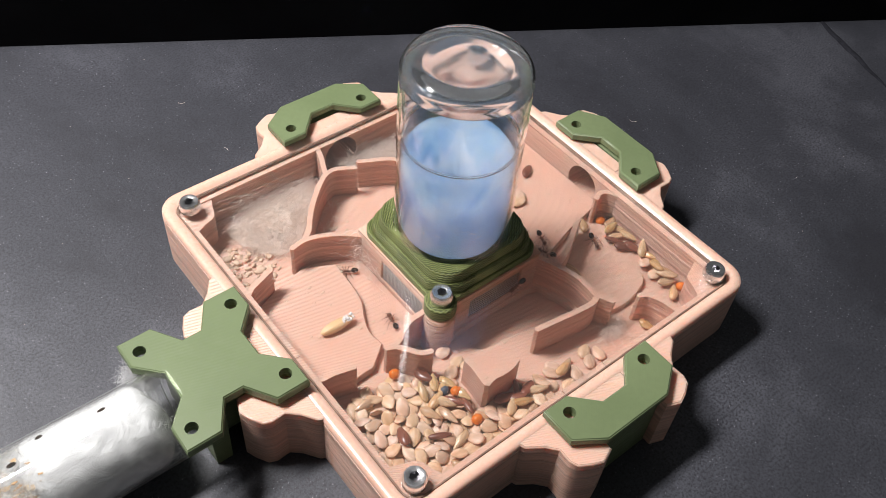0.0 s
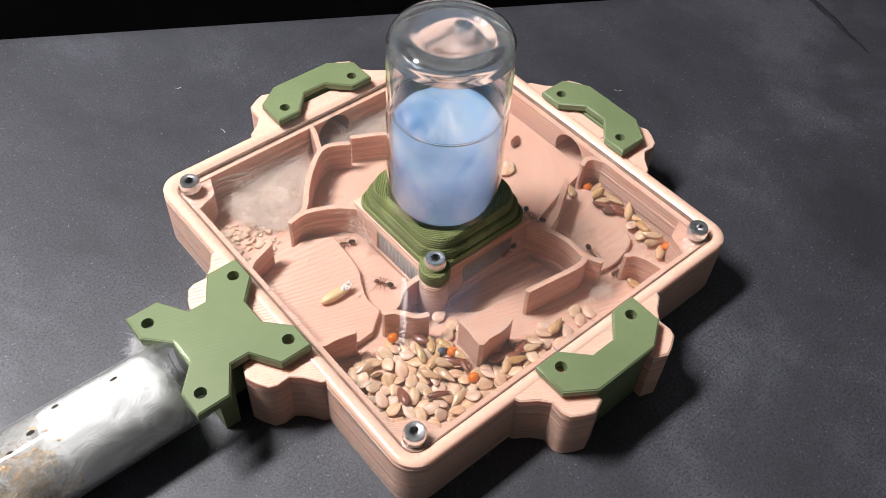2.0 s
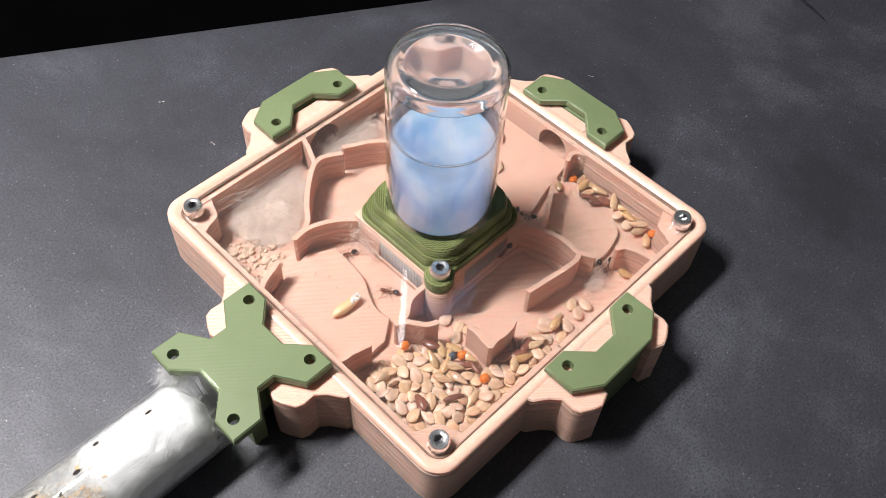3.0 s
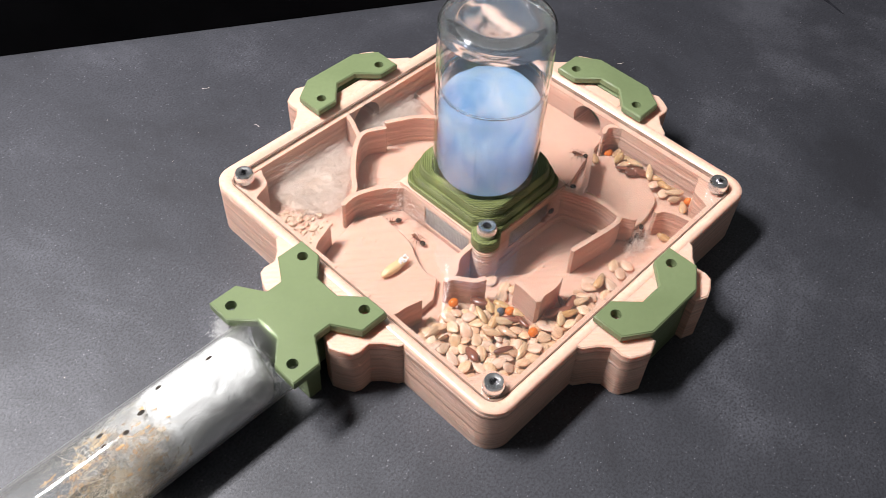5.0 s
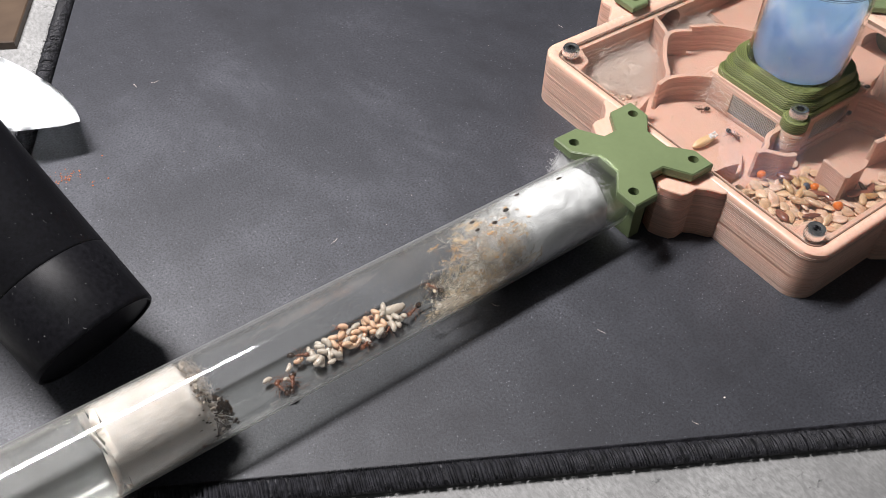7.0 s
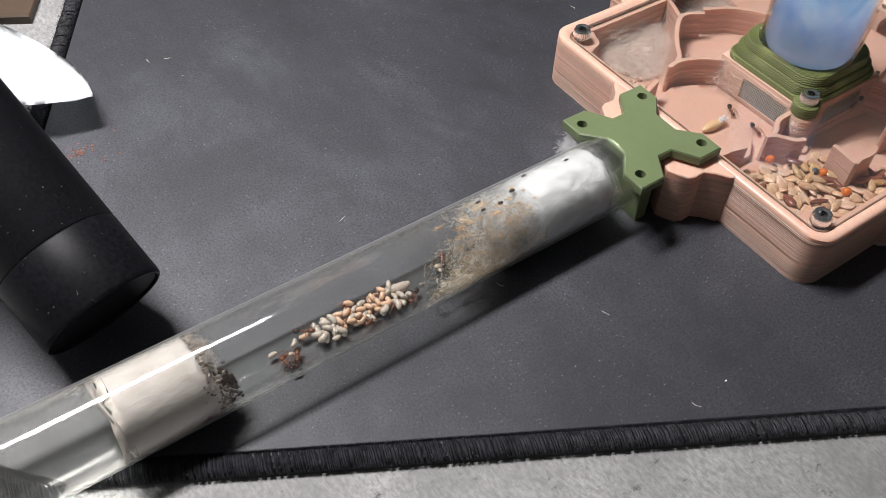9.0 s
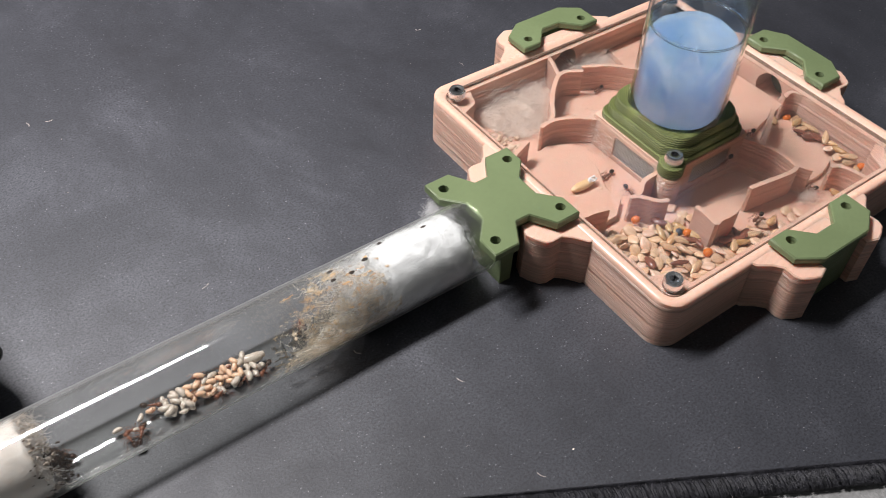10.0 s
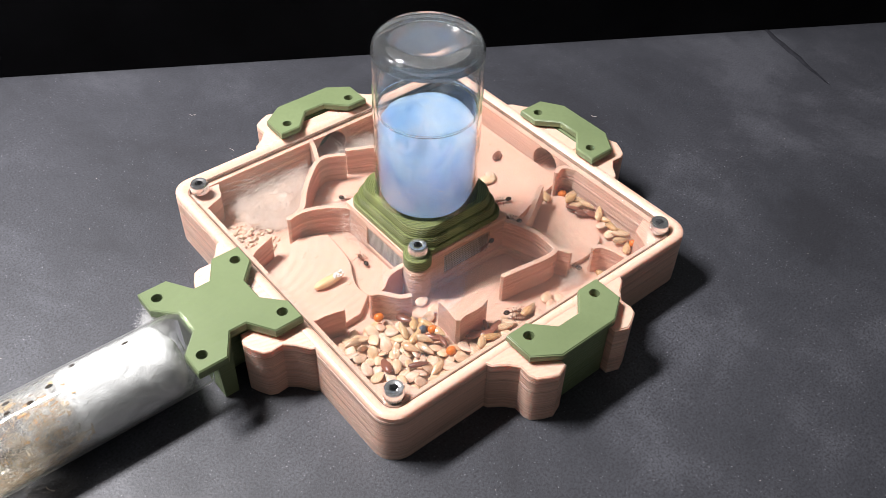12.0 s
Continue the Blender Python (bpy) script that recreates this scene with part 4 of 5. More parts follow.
# ---- test tube ----
TUBE_Z, TUBE_END, TUBE_FAR = 11.22, -80.4, -286.0
tube = thing("test_tube", 0, 0.4, TUBE_Z, "glass test tube nest lying on the mat", "test tube")
bm = bmesh.new()
far = []
for i in range(9):
    a = math.pi / 2 * i / 8
    far.append((11.2 * math.sin(a), TUBE_FAR + 11.2 * (1 - math.cos(a))))
prof = far + [(11.2, TUBE_END - 1.0), (11.0, TUBE_END), (10.9, TUBE_END), (10.8, TUBE_END - 1.0)] + [(r * 10.8 / 11.2, h + 0.5) for r, h in far[::-1]]
lathe(bm, prof, 72, "X")
part("glass", bm, TUBE_GLASS, tube, smooth=60)
bm = bmesh.new()
lathe(bm, [(10.95 + 0.38 * math.cos(math.tau * k / 10), TUBE_END + 0.15 + 0.38 * math.sin(math.tau * k / 10)) for k in range(10)], 72, "X", closed=True)
mouth = part("mouth_rim", bm, THICK, tube, "fire-polished glass rim", smooth=60)
mouth.visible_shadow = False
bm = bmesh.new()
lathe(bm, [(0, TUBE_FAR + 0.6), (6, TUBE_FAR + 2.0), (10.6, TUBE_FAR + 12), (10.6, -229.5), (8.6, -231.5), (0, -231.8)], 48, "X")
tube_water = part("water", bm, TUBE_WATER, tube, "water behind the cotton plug")
tube_water.visible_shadow = False

# ---- leaning black canister ----
axis = Vector((-0.2083, 0.8571, 0.4712)).normalized()
flask = thing("black_canister", 0, 0, 0, "matt black plastic canister propped aslant on the mat", "canister")
flask.matrix_basis = Matrix.Translation(Vector((-221.6, 27.5, 14.45)) * U) @ axis.to_track_quat("Z", "Y").to_matrix().to_4x4()
bm = bmesh.new()
lathe(bm, [(0, 18.5), (16.0, 18.5), (16.4, 19.0), (16.4, 150), (0, 150)], 72)
part("body", bm, RUBBER, flask)
bm = bmesh.new()
lathe(bm, [(0, 0.6), (15.0, 0.6), (15.4, 0.0), (15.9, 0.0), (16.3, 0.5), (16.4, 1.2), (16.4, 17.9), (16.1, 18.4), (0, 18.4)], 72)
part("end_cap", bm, RUBBER_BAND, flask)
bm = bmesh.new()
lint = random.Random(4)
fluff(bm, lint, 30, lambda r: (16.5 * math.cos(q := r.uniform(0, math.tau)), 16.5 * math.sin(q), r.uniform(0, 70)), 1.3, 0.016, 0.4)
for _ in range(160):
    q, r = lint.uniform(0, math.tau), lint.uniform(0.04, 0.11)
    blob(bm, 16.5 * math.cos(q), 16.5 * math.sin(q), lint.uniform(0, 75), r, r, r * lint.uniform(0.8, 2.2), 6, 4)
for v in bm.verts:
    k = math.hypot(v.co.x, v.co.y) / 16.5
    v.co.x, v.co.y = v.co.x / k, v.co.y / k
part("lint", bm, LINT, flask, "pale lint fibres clinging to the plastic")

# ---- tissue ----
bm = bmesh.new()
low = smooth_line([(-194.2, 113.2, 11.4), (-205.0, 115.5, 11.8), (-215.4, 120.2, 12.2), (-232.0, 130.0, 13.0)], 6)
high = smooth_line([(-193.6, 115.0, 11.2), (-191.6, 136.0, 4.6), (-197.0, 164.0, 1.6), (-214.0, 204.0, 0.4)], 6)
grid = []
for i in range(len(low)):
    row = []
    for k in range(11):
        p = Vector(low[i]).lerp(Vector(high[i]), k / 10)
        p.z += noise.fractal(p * 0.09, 1.0, 2.0, 3) * 0.7 + 0.35 * math.sin(k * 0.6) * (i / len(low))
        row.append(bm.verts.new(p))
    grid.append(row)
for r0, r1 in zip(grid, grid[1:]):
    for k in range(10):
        bm.faces.new((r0[k], r0[k + 1], r1[k + 1], r1[k]))
bmesh.ops.solidify(bm, geom=bm.faces[:], thickness=0.35)
tagged(part("tissue", bm, PAPER, smooth=60), "white paper tissue with a torn curved edge", "tissue")


# ---- seeds ----
def seed_mesh(name, material, length, width, thick, taper, point=0.0):
    """A seed: egg-shaped, drawn out to a point at +x by `point`, slightly uneven."""
    bm = bmesh.new()
    for v in blob(bm, 0, 0, 0, length / 2, width / 2, thick / 2, 16, 11, taper):
        u = 2 * v.co.x / length
        if u > 0:
            v.co.x += point * u ** 3
            v.co.y *= 1 - 0.3 * min(1, 2 * point) * u
        v.co.z *= 1 - 0.25 * (2 * v.co.y / width) ** 2
        v.co += Vector([noise.noise(v.co * 0.6 + Vector((k * 9, length, width * 3))) * 0.14 for k in range(3)])
    return mesh_of(name, bm, material, 180)


PALE = [seed_mesh("pale_seed", SEED_PALE, 3.9 + 0.17 * k, 3.05 + 0.16 * (k % 3), 1.25 - 0.1 * (k % 2), 0.12, 0.25) for k in range(6)]
GOLD = [seed_mesh("golden_seed", SEED_GOLD, 5.0 + 0.35 * k, 2.5, 1.9, 0.12, 0.5) for k in range(3)]
BROWN = [seed_mesh("brown_seed", SEED_BROWN, 5.4, 2.7, 1.6, 0.15), seed_mesh("brown_seed", SEED_BROWN, 5.8, 1.7, 1.5, 0.1)]
BALL = [seed_mesh("orange_millet", SEED_ORANGE, 2.9, 2.8, 2.6, 0.0)]
SLATE = [seed_mesh("dark_seed", SEED_SLATE, 2.7, 2.6, 2.5, 0.0)]
LABELS = {
    "pale_seed": ("pale tan flat oval seed", "seed"),
    "golden_seed": ("glossy golden-brown pointed seed", "seed"),
    "brown_seed": ("dark reddish brown glossy seed", "seed"),
    "orange_millet": ("bright orange round millet seed", "seed"),
    "dark_seed": ("slate grey round seed in the heap", "seed"),
}


def seed(kind, meshes, x, y, z, turn, tip=(0, 0), group="seeds in the box", where=""):
    ob = new(kind, meshes[random.randrange(len(meshes))])
    ob.matrix_basis = pose(x * U, y * U, z * U, tip[0], tip[1], turn)
    label, category = LABELS[kind]
    return tagged(ob, label + where, category, group)


HEAP = [(-44, -19.5), (-50, -22), (-50.6, -42), (-45.4, -44.6), (-43.6, -50.2), (-33, -50.4), (-14, -50.4), (-6, -50), (-2, -46.5), (2.4, -44), (1, -40.5), (-4, -41), (-9, -41.6), (-18, -42), (-22.4, -40), (-22, -35), (-21.6, -30), (-25, -27.5), (-29.5, -23), (-34, -20)]
placed = []
MARKED = [("orange_millet", BALL, -33.6, -20.9, 0), ("orange_millet", BALL, -24.4, -33.8, 0), ("orange_millet", BALL, -25.2, -42.9, 0), ("dark_seed", SLATE, -26.6, -32.0, 0),
          ("brown_seed", BROWN[1:], -26.4, -35.6, -60), ("brown_seed", BROWN[:1], -42.3, -36.1, 75), ("brown_seed", BROWN[1:], -35.2, -41.1, -28), ("brown_seed", BROWN[:1], -28.2, -25.6, -70),
          ("brown_seed", BROWN[:1], -9.1, -43.2, 20), ("brown_seed", BROWN[:1], -13.0, -43.4, -30), ("golden_seed", GOLD, -31.1, -29.3, 75), ("golden_seed", GOLD, -33.4, -34.8, -65),
          ("golden_seed", GOLD, -30.2, -37.8, -80), ("golden_seed", GOLD, -24.5, -30.6, -70), ("golden_seed", GOLD, -23.6, -35.0, -80), ("golden_seed", GOLD, -29.9, -32.9, 20),
          ("golden_seed", GOLD, -12.6, -45.4, -20), ("golden_seed", GOLD, 2.0, -44.4, 15), ("golden_seed", GOLD, -15.7, -45.0, 40), ("golden_seed", GOLD, -27.3, -28.7, 60),
          ("brown_seed", BROWN[1:], -11.4, -41.8, 60), ("brown_seed", BROWN[:1], -15.6, -41.9, -15), ("golden_seed", GOLD, -7.4, -44.8, -25), ("golden_seed", GOLD, -28.4, -34.6, -50), ("golden_seed", GOLD, -26.0, -31.0, 35), ("brown_seed", BROWN[1:], -24.6, -38.2, 80)]
for kind, meshes, x, y, turn in MARKED:
    z = 9.5 if x < -20 else 8.7
    seed(kind, meshes, x, y, z, turn, (random.uniform(-15, 15), random.uniform(-12, 12)), where=" in the seed heap" if kind != "dark_seed" else "")
    placed.append((x, y, z))
rng = random.Random(7)


def heap_layer(count, z, gap, shrink, tilt):
    tries = made = 0
    while made < count and tries < 9000:
        tries += 1
        x, y = rng.uniform(-51, 3), rng.uniform(-51, -19)
        if not inside(HEAP, x, y) or math.hypot(x + 50, y + 50) < 6.8:
            continue
        edge = min(math.hypot(x - a, y - b) for a, b in smooth_heap)
        if edge < shrink or any((x - a) ** 2 + (y - b) ** 2 + (1.7 * (z - c)) ** 2 < gap * gap for a, b, c in placed):
            continue
        placed.append((x, y, z))
        made += 1
        kind, meshes = ("pale_seed", PALE) if rng.random() < 0.965 else ("golden_seed", GOLD)
        seed(kind, meshes, x, y, z + rng.uniform(-0.15, 0.25), rng.uniform(0, 360), (rng.gauss(0, tilt), rng.gauss(0, tilt)), where=" in the seed heap")


smooth_heap = [(a + (c - a) * k / 6, b + (d - b) * k / 6) for (a, b), (c, d) in zip(HEAP, HEAP[1:] + HEAP[:1]) for k in range(6)]
heap_layer(170, FLOOR + 0.7, 2.45, 0.9, 8)
heap_layer(140, FLOOR + 1.5, 2.45, 1.5, 13)
heap_layer(110, FLOOR + 2.3, 2.5, 3.0, 16)
for x, y, turn in ((11.4, -43.0, 30), (10.4, -46.0, 50), (14.2, -45.6, 75), (1.4, -41.4, -40), (-18.6, -21.6, 0), (-17.6, -26.0, 10), (-20.6, -27.6, 30), (-16.0, -28.6, -20), (5.0, -46.6, 70), (1.0, -48.0, 20)):
    z = FLOOR + 0.9 if not (-17 < x < -15 and y > -22) else FLOOR + 0.9
    seed("pale_seed", PALE, x, y, z, turn, (rng.uniform(-6, 6), rng.uniform(-6, 6)), "loose seeds", " lying loose on the box floor")
seed("golden_seed", GOLD, 4.0, -43.6, FLOOR + 1.0, 20, (0, 0), "loose seeds", " lying loose on the box floor")
seed("golden_seed", GOLD, 31.0, -47.0, FLOOR + 1.2, -70, (0, 12), "loose seeds", " by the side divider")
HOARD = [("orange_millet", BALL, 48.0, -12.6, 0), ("golden_seed", GOLD, 50.0, -14.6, 10), ("golden_seed", GOLD, 49.6, -17.4, -50), ("golden_seed", GOLD, 47.4, -19.6, -30), ("brown_seed", BROWN, 45.6, -20.6, -50),
         ("brown_seed", BROWN, 46.2, -23.6, -40), ("golden_seed", GOLD, 50.0, -21.4, -70), ("brown_seed", BROWN, 48.2, -25.6, -60), ("golden_seed", GOLD, 49.4, -29.6, -80), ("pale_seed", PALE, 46.6, -31.6, 20),
         ("golden_seed", GOLD, 48.8, -33.8, 60), ("golden_seed", GOLD, 49.2, -37.0, -60), ("pale_seed", PALE, 46.2, -36.0, 0), ("golden_seed", GOLD, 46.4, -40.0, -20), ("orange_millet", BALL, 48.8, -43.4, 0), ("golden_seed", GOLD, 45.2, -43.8, 40), ("golden_seed", GOLD, 41.5, -11.6, 60), ("golden_seed", GOLD, 27.0, -21.6, -70)]
for kind, meshes, x, y, turn in HOARD:
    raised = inside(hoard, x, y)
    seed(kind, meshes, x, y, (PLATFORM + 0.4) if raised else FLOOR + 1.2 + rng.uniform(0, 0.5), turn, (rng.uniform(-14, 14), rng.uniform(-14, 14)), "hoarded seeds", " hoarded along the chamber wall")
for x, y, turn in ((49.0, -28.0, 40), (47.6, -34.8, 80), (47.8, -38.8, 130), (47.4, -17.0, 10)):
    seed("golden_seed", GOLD, x, y, FLOOR + 2.6, turn, (rng.uniform(-20, 20), rng.uniform(-20, 20)), "hoarded seeds", " hoarded along the chamber wall")
seed("brown_seed", BROWN[:1], 42.8, 14.4, PLATFORM + 0.85, 30, (8, 0), "loose seeds", " lying on the back platform")

grain = thing("cereal_grain", -36.6, -0.4, PLATFORM + 1.4, "golden cereal grain gnawed white at one end", "grain", turn=(0, -3, -3))
bm = bmesh.new()
for v in blob(bm, 0, 0, 0, 5.0, 1.55, 1.4, 20, 12, 0.1):
    v.co.z -= 0.25 * math.exp(-(v.co.y / 0.35) ** 2) * (v.co.z > 0)
    if v.co.x > 2.2:
        v.co += Vector((-0.3, noise.noise(v.co * 3) * 0.4, noise.noise(v.co * 2.5 + Vector((5, 0, 0))) * 0.45))
part("husk", bm, plain("grain_husk", (0.68, 0.43, 0.20), (0.80, 0.59, 0.35), 0.4, 200, 0.0001, coat=0.2), grain)
bm = bmesh.new()
for k in range(16):
    blob(bm, rng.uniform(1.6, 4.6), rng.uniform(-0.9, 0.9), rng.uniform(0.3, 1.2), rng.uniform(0.3, 0.7), rng.uniform(0.3, 0.6), rng.uniform(0.25, 0.5), 7, 5)
part("gnawed_flour", bm, COTTON, grain, "crumbly white gnawed flour")

# ---- fluff and litter in the box ----
rng = random.Random(21)


def patch(poly, z, rise):
    xs, ys = [p[0] for p in poly], [p[1] for p in poly]

    def place(r):
        while True:
            x, y = r.uniform(min(xs), max(xs)), r.uniform(min(ys), max(ys))
            if inside(poly, x, y):
                return x, y, z + rise * abs(r.gauss(0, 0.5))

    return place


def tuft(name, label, poly, z, rise, count, length, radius, material=None, flat=0.5, core=0):
    bm = bmesh.new()
    fluff(bm, rng, count, patch(poly, z, rise), length, radius, 0.55, flat)
    if core:
        # a soft matted bed that sinks to the floor at its edge
        xs, ys = [q[0] for q in poly], [q[1] for q in poly]
        border = [(a + (c - a) * k / 5, b + (d - b) * k / 5) for (a, b), (c, d) in zip(poly, poly[1:] + poly[:1]) for k in range(5)]
        step, cells = 0.7, {}
        for i in range(int((max(xs) - min(xs)) / step) + 1):
            for k in range(int((max(ys) - min(ys)) / step) + 1):
                x, y = min(xs) + i * step, min(ys) + k * step
                if inside(poly, x, y):
                    edge = min(math.hypot(x - a, y - b) for a, b in border)
                    h = noise.fractal(Vector((x, y, z)) * 0.22, 1.0, 2.0, 5)
                    fine = noise.fractal(Vector((x, y, z)) * 0.9, 1.0, 2.0, 4)
                    cells[i, k] = bm.verts.new((x, y, z - 0.6 + min(1, edge / 4) * (rise * core * (0.55 + 0.6 * h) + 0.5 * fine)))
        for (i, k), v in list(cells.items()):
            quad = [cells.get(q) for q in ((i, k), (i + 1, k), (i + 1, k + 1), (i, k + 1))]
            if all(quad):
                bm.faces.new(quad)
    ob = part(name, bm, material or FIBRE, smooth=180)
    if core and not material:
        ob.data.materials.append(NEST_MAT)
        for f in ob.data.polygons:
            f.material_index = int(f.area > (0.3 * U) ** 2)
    return tagged(ob, label, "fluff", kind="stuff")


NEST = [(-43, 46), (-34, 50.5), (-22, 51), (-12.5, 50), (-14, 44), (-20, 38), (-29, 30), (-35, 30), (-41, 36)]
tuft("cotton_fluff", "matted white cotton fluff in the corner chamber", NEST, FLOOR + 0.4, 4.4, 3600, 5.0, 0.028, core=0.62)
tuft("cotton_fluff", "tangled white cotton strands over the matted fluff", NEST, FLOOR + 1.2, 4.2, 200, 6.5, 0.028)
tuft("cotton_fluff", "loose white cotton fluff along the back wall", [(-4, 51), (19, 51), (17, 44), (8, 43), (-3, 46)], FLOOR + 0.4, 4.0, 1700, 4.6, 0.028, core=0.55)
tuft("cotton_fluff", "small grey wisp of fluff by the divider", [(19, -41), (25, -40), (27, -43.5), (22, -45.5), (18, -44)], FLOOR + 0.2, 2.2, 420, 3.6, 0.025)
tuft("cotton_fluff", "thin wisp of fluff behind the housing", [(17.6, -14), (22, -18.6), (27, -16), (25, -9), (19, -8)], PLATFORM, 2.4, 130, 5.0, 0.05)
tuft("cotton_fluff", "thin fibres beside the gauze window", [(-18.4, 6.5), (-20.6, 8), (-21.5, 17), (-18.2, 15.6)], FLOOR + 1, 9.0, 70, 6.0, 0.05)
LITTER = [(-51, 24), (-51, 40), (-46, 43), (-38, 36), (-36, 28), (-44, 21)]
bm = bmesh.new()
for _ in range(170):
    x, y, z = patch(LITTER, FLOOR, 0.5)(rng)
    r = rng.uniform(0.2, 0.75) * (1.6 if rng.random() < 0.12 else 1)
    for v in blob(bm, x, y, z, r * rng.uniform(0.8, 1.6), r, r * 0.6, 9, 7):
        v.co += Vector([noise.noise(v.co * 1.3 + Vector((k * 5, 0, 0))) * 0.6 for k in range(3)])
fluff(bm, rng, 160, patch(LITTER, FLOOR, 0.6), 2.6, 0.03, 0.6, 0.3)
tagged(part("chamber_litter", bm, CRUMB, smooth=180), "tan crumbs and fibre litter on the chamber floor", "litter", kind="stuff")
tuft("cotton_fluff", "faint dusty fluff in the side cell", [(-25, 28), (-18, 34.5), (-12, 39.5), (-10, 38), (-20, 26)], FLOOR + 0.2, 1.6, 90, 4.0, 0.045)

bm = bmesh.new()
for _ in range(13):
    a = rng.uniform(0, 1)
    p = Vector((-47 + rng.uniform(-3, 14), 45 + rng.uniform(-7, 6), 15.6))
    q = p + Vector((rng.uniform(4, 14), rng.uniform(-4, 2), rng.uniform(-3, -0.4)))
    m = (p + q) / 2 + Vector((rng.uniform(-1, 1), rng.uniform(-1.5, 1.5), rng.uniform(-1, 0.5)))
    w = m.lerp(q, 0.5) + Vector((rng.uniform(-1, 1), rng.uniform(-1.5, 1.5), rng.uniform(-0.6, 0.3)))
    hose(bm, smooth_line([tuple(p), tuple(m), tuple(w), tuple(q)], 5), rng.uniform(0.025, 0.055), 4)
tagged(part("cotton_strands", bm, FIBRE), "stray white cotton strands under the lid", "fluff", kind="stuff")

bm = bmesh.new()
for _ in range(230):
    x, y = rng.uniform(-50, 50), rng.uniform(-50, 50)
    if abs(x) < 18.5 and abs(y) < 18.5:
        continue
    z = PLATFORM if (inside(entry, x, y) or inside(back, x, y)) else FLOOR
    if any(inside(h, x, y) for h in floor_holes):
        z = BASIN
    r = rng.uniform(0.12, 0.34)
    blob(bm, x, y, z + r * 0.5, r * rng.uniform(0.8, 2.0), r, r * 0.6, 6, 4)
tagged(part("floor_crumbs", bm, TAN), "tiny brown crumbs scattered on the box floor", "crumbs", kind="stuff")
bm = bmesh.new()
for _ in range(14):
    a, b = rng.uniform(-17.4, 20), rng.uniform(-17.2, -38)
    r = rng.uniform(0.04, 0.11)
    blob(bm, a, b, TOP - 0.75 + r * 0.3, r, r * rng.uniform(1, 2.5), r * 0.5, 6, 4)
for _ in range(150):
    a, b = rng.uniform(-52, 52), rng.uniform(-52, 52)
    if abs(a) < 17 and abs(b) < 17:
        continue
    r = rng.uniform(0.03, 0.075)
    blob(bm, a, b, TOP - 0.75 + r * 0.3, r, r * rng.uniform(1, 2.5), r * 0.5, 6, 4)
tagged(part("lid_dust", bm, FIBRE), "white dust specks and lint on the clear lid", "dust", kind="stuff")

for k, (x, y) in enumerate(((32.0, 6.7), (34.0, 8.0))):
    bm = bmesh.new()
    for v in blob(bm, 0, 0, 0, 3.0 - k, 2.2 - 0.5 * k, 0.9, 14, 9):
        v.co += Vector([noise.noise(v.co * 0.8 + Vector((j * 5, k, 0))) * 0.7 for j in range(3)])
    ob = part("husk_crumb", bm, SEED_PALE, smooth=180)
    ob.matrix_basis = pose(x * U, y * U, (PLATFORM + 0.7) * U, 0, 0, 40 * k)
    tagged(ob, "pale empty seed husk on the back platform", "husk", "husks")

# ---- what lies in the test tube ----
rng = random.Random(5)
IN = 10.6  # inner radius
BED = 9.9  # where the brood lies


def cotton_plug(x0, x1, draw0, draw1, seed_at):
    """A wad that fills the tube and thins out over draw0 and draw1 at its ends."""
    bm = bmesh.new()
    rows = 30
    prof = [(0, x0)] + [(IN * min(1, (i / rows * (x1 - x0) / draw0) ** 0.5, ((1 - i / rows) * (x1 - x0) / draw1) ** 0.5), x0 + (x1 - x0) * i / rows) for i in range(1, rows)] + [(0, x1)]
    lathe(bm, prof, 56, "X")
    for v in bm.verts:
        k = noise.fractal(v.co * 0.16 + Vector((seed_at, 0, 0)), 1.0, 2.0, 4)
        end = min(abs(v.co.x - x0), abs(v.co.x - x1))
        v.co.x += k * 2.4 * math.exp(-end / 6)
        s = 1 - 0.05 * max(0, k)
        v.co.y, v.co.z = v.co.y * s, v.co.z * s
    return bm


bm = cotton_plug(-125.0, -83.5, 13.0, 5.0, -119.0)


def in_plug(r, x0, x1, r0=0.75):
    a, k = r.uniform(0, math.tau), math.sqrt(r.uniform(r0 * r0, 1))
    return r.uniform(x0, x1), IN * 0.97 * k * math.cos(a), IN * 0.97 * k * math.sin(a)


def keep_in(bm):
    for v in bm.verts:
        r = math.hypot(v.co.y, v.co.z)
        if r > IN:
            v.co.y, v.co.z = v.co.y * IN / r, v.co.z * IN / r


fluff(bm, rng, 5000, lambda r: in_plug(r, -122, -86, 0.9), 3.6, 0.022, 0.6)
fluff(bm, rng, 6000, lambda r: in_plug(r, -125, -112, 0.55), 4.0, 0.02, 0.6)
fluff(bm, rng, 1200, lambda r: in_plug(r, -89, -84.5, 0.3), 3.0, 0.022, 0.6)
keep_in(bm)
plug = thing("cotton_plug", 0, 0.4, TUBE_Z, "fluffy white cotton wad stuffed in the tube mouth", "cotton plug")
part("wad", bm, COTTON, plug, smooth=180)
bm = bmesh.new()
for x, y in ((-126.5, 3.1), (-127.3, -0.3), (-121.8, -0.7), (-116.4, 1.4), (-109.4, 5.0), (-96.0, 3.0)):
    z = math.sqrt(IN * IN - y * y) - 0.05
    blob(bm, x, y, z, rng.uniform(0.6, 1.1), rng.uniform(0.35, 0.6), 0.3, 10, 6)
part("dark_spot", bm, DIRT, plug, "dark waste spots on the cotton")

bm = bmesh.new()


def low_place(r):
    x = r.triangular(-143, -97, -119)
    a = r.gauss(-math.pi / 2 - 0.45, 0.6)
    k = IN * r.uniform(0.75, 0.99)
    return x, k * math.cos(a), k * math.sin(a)


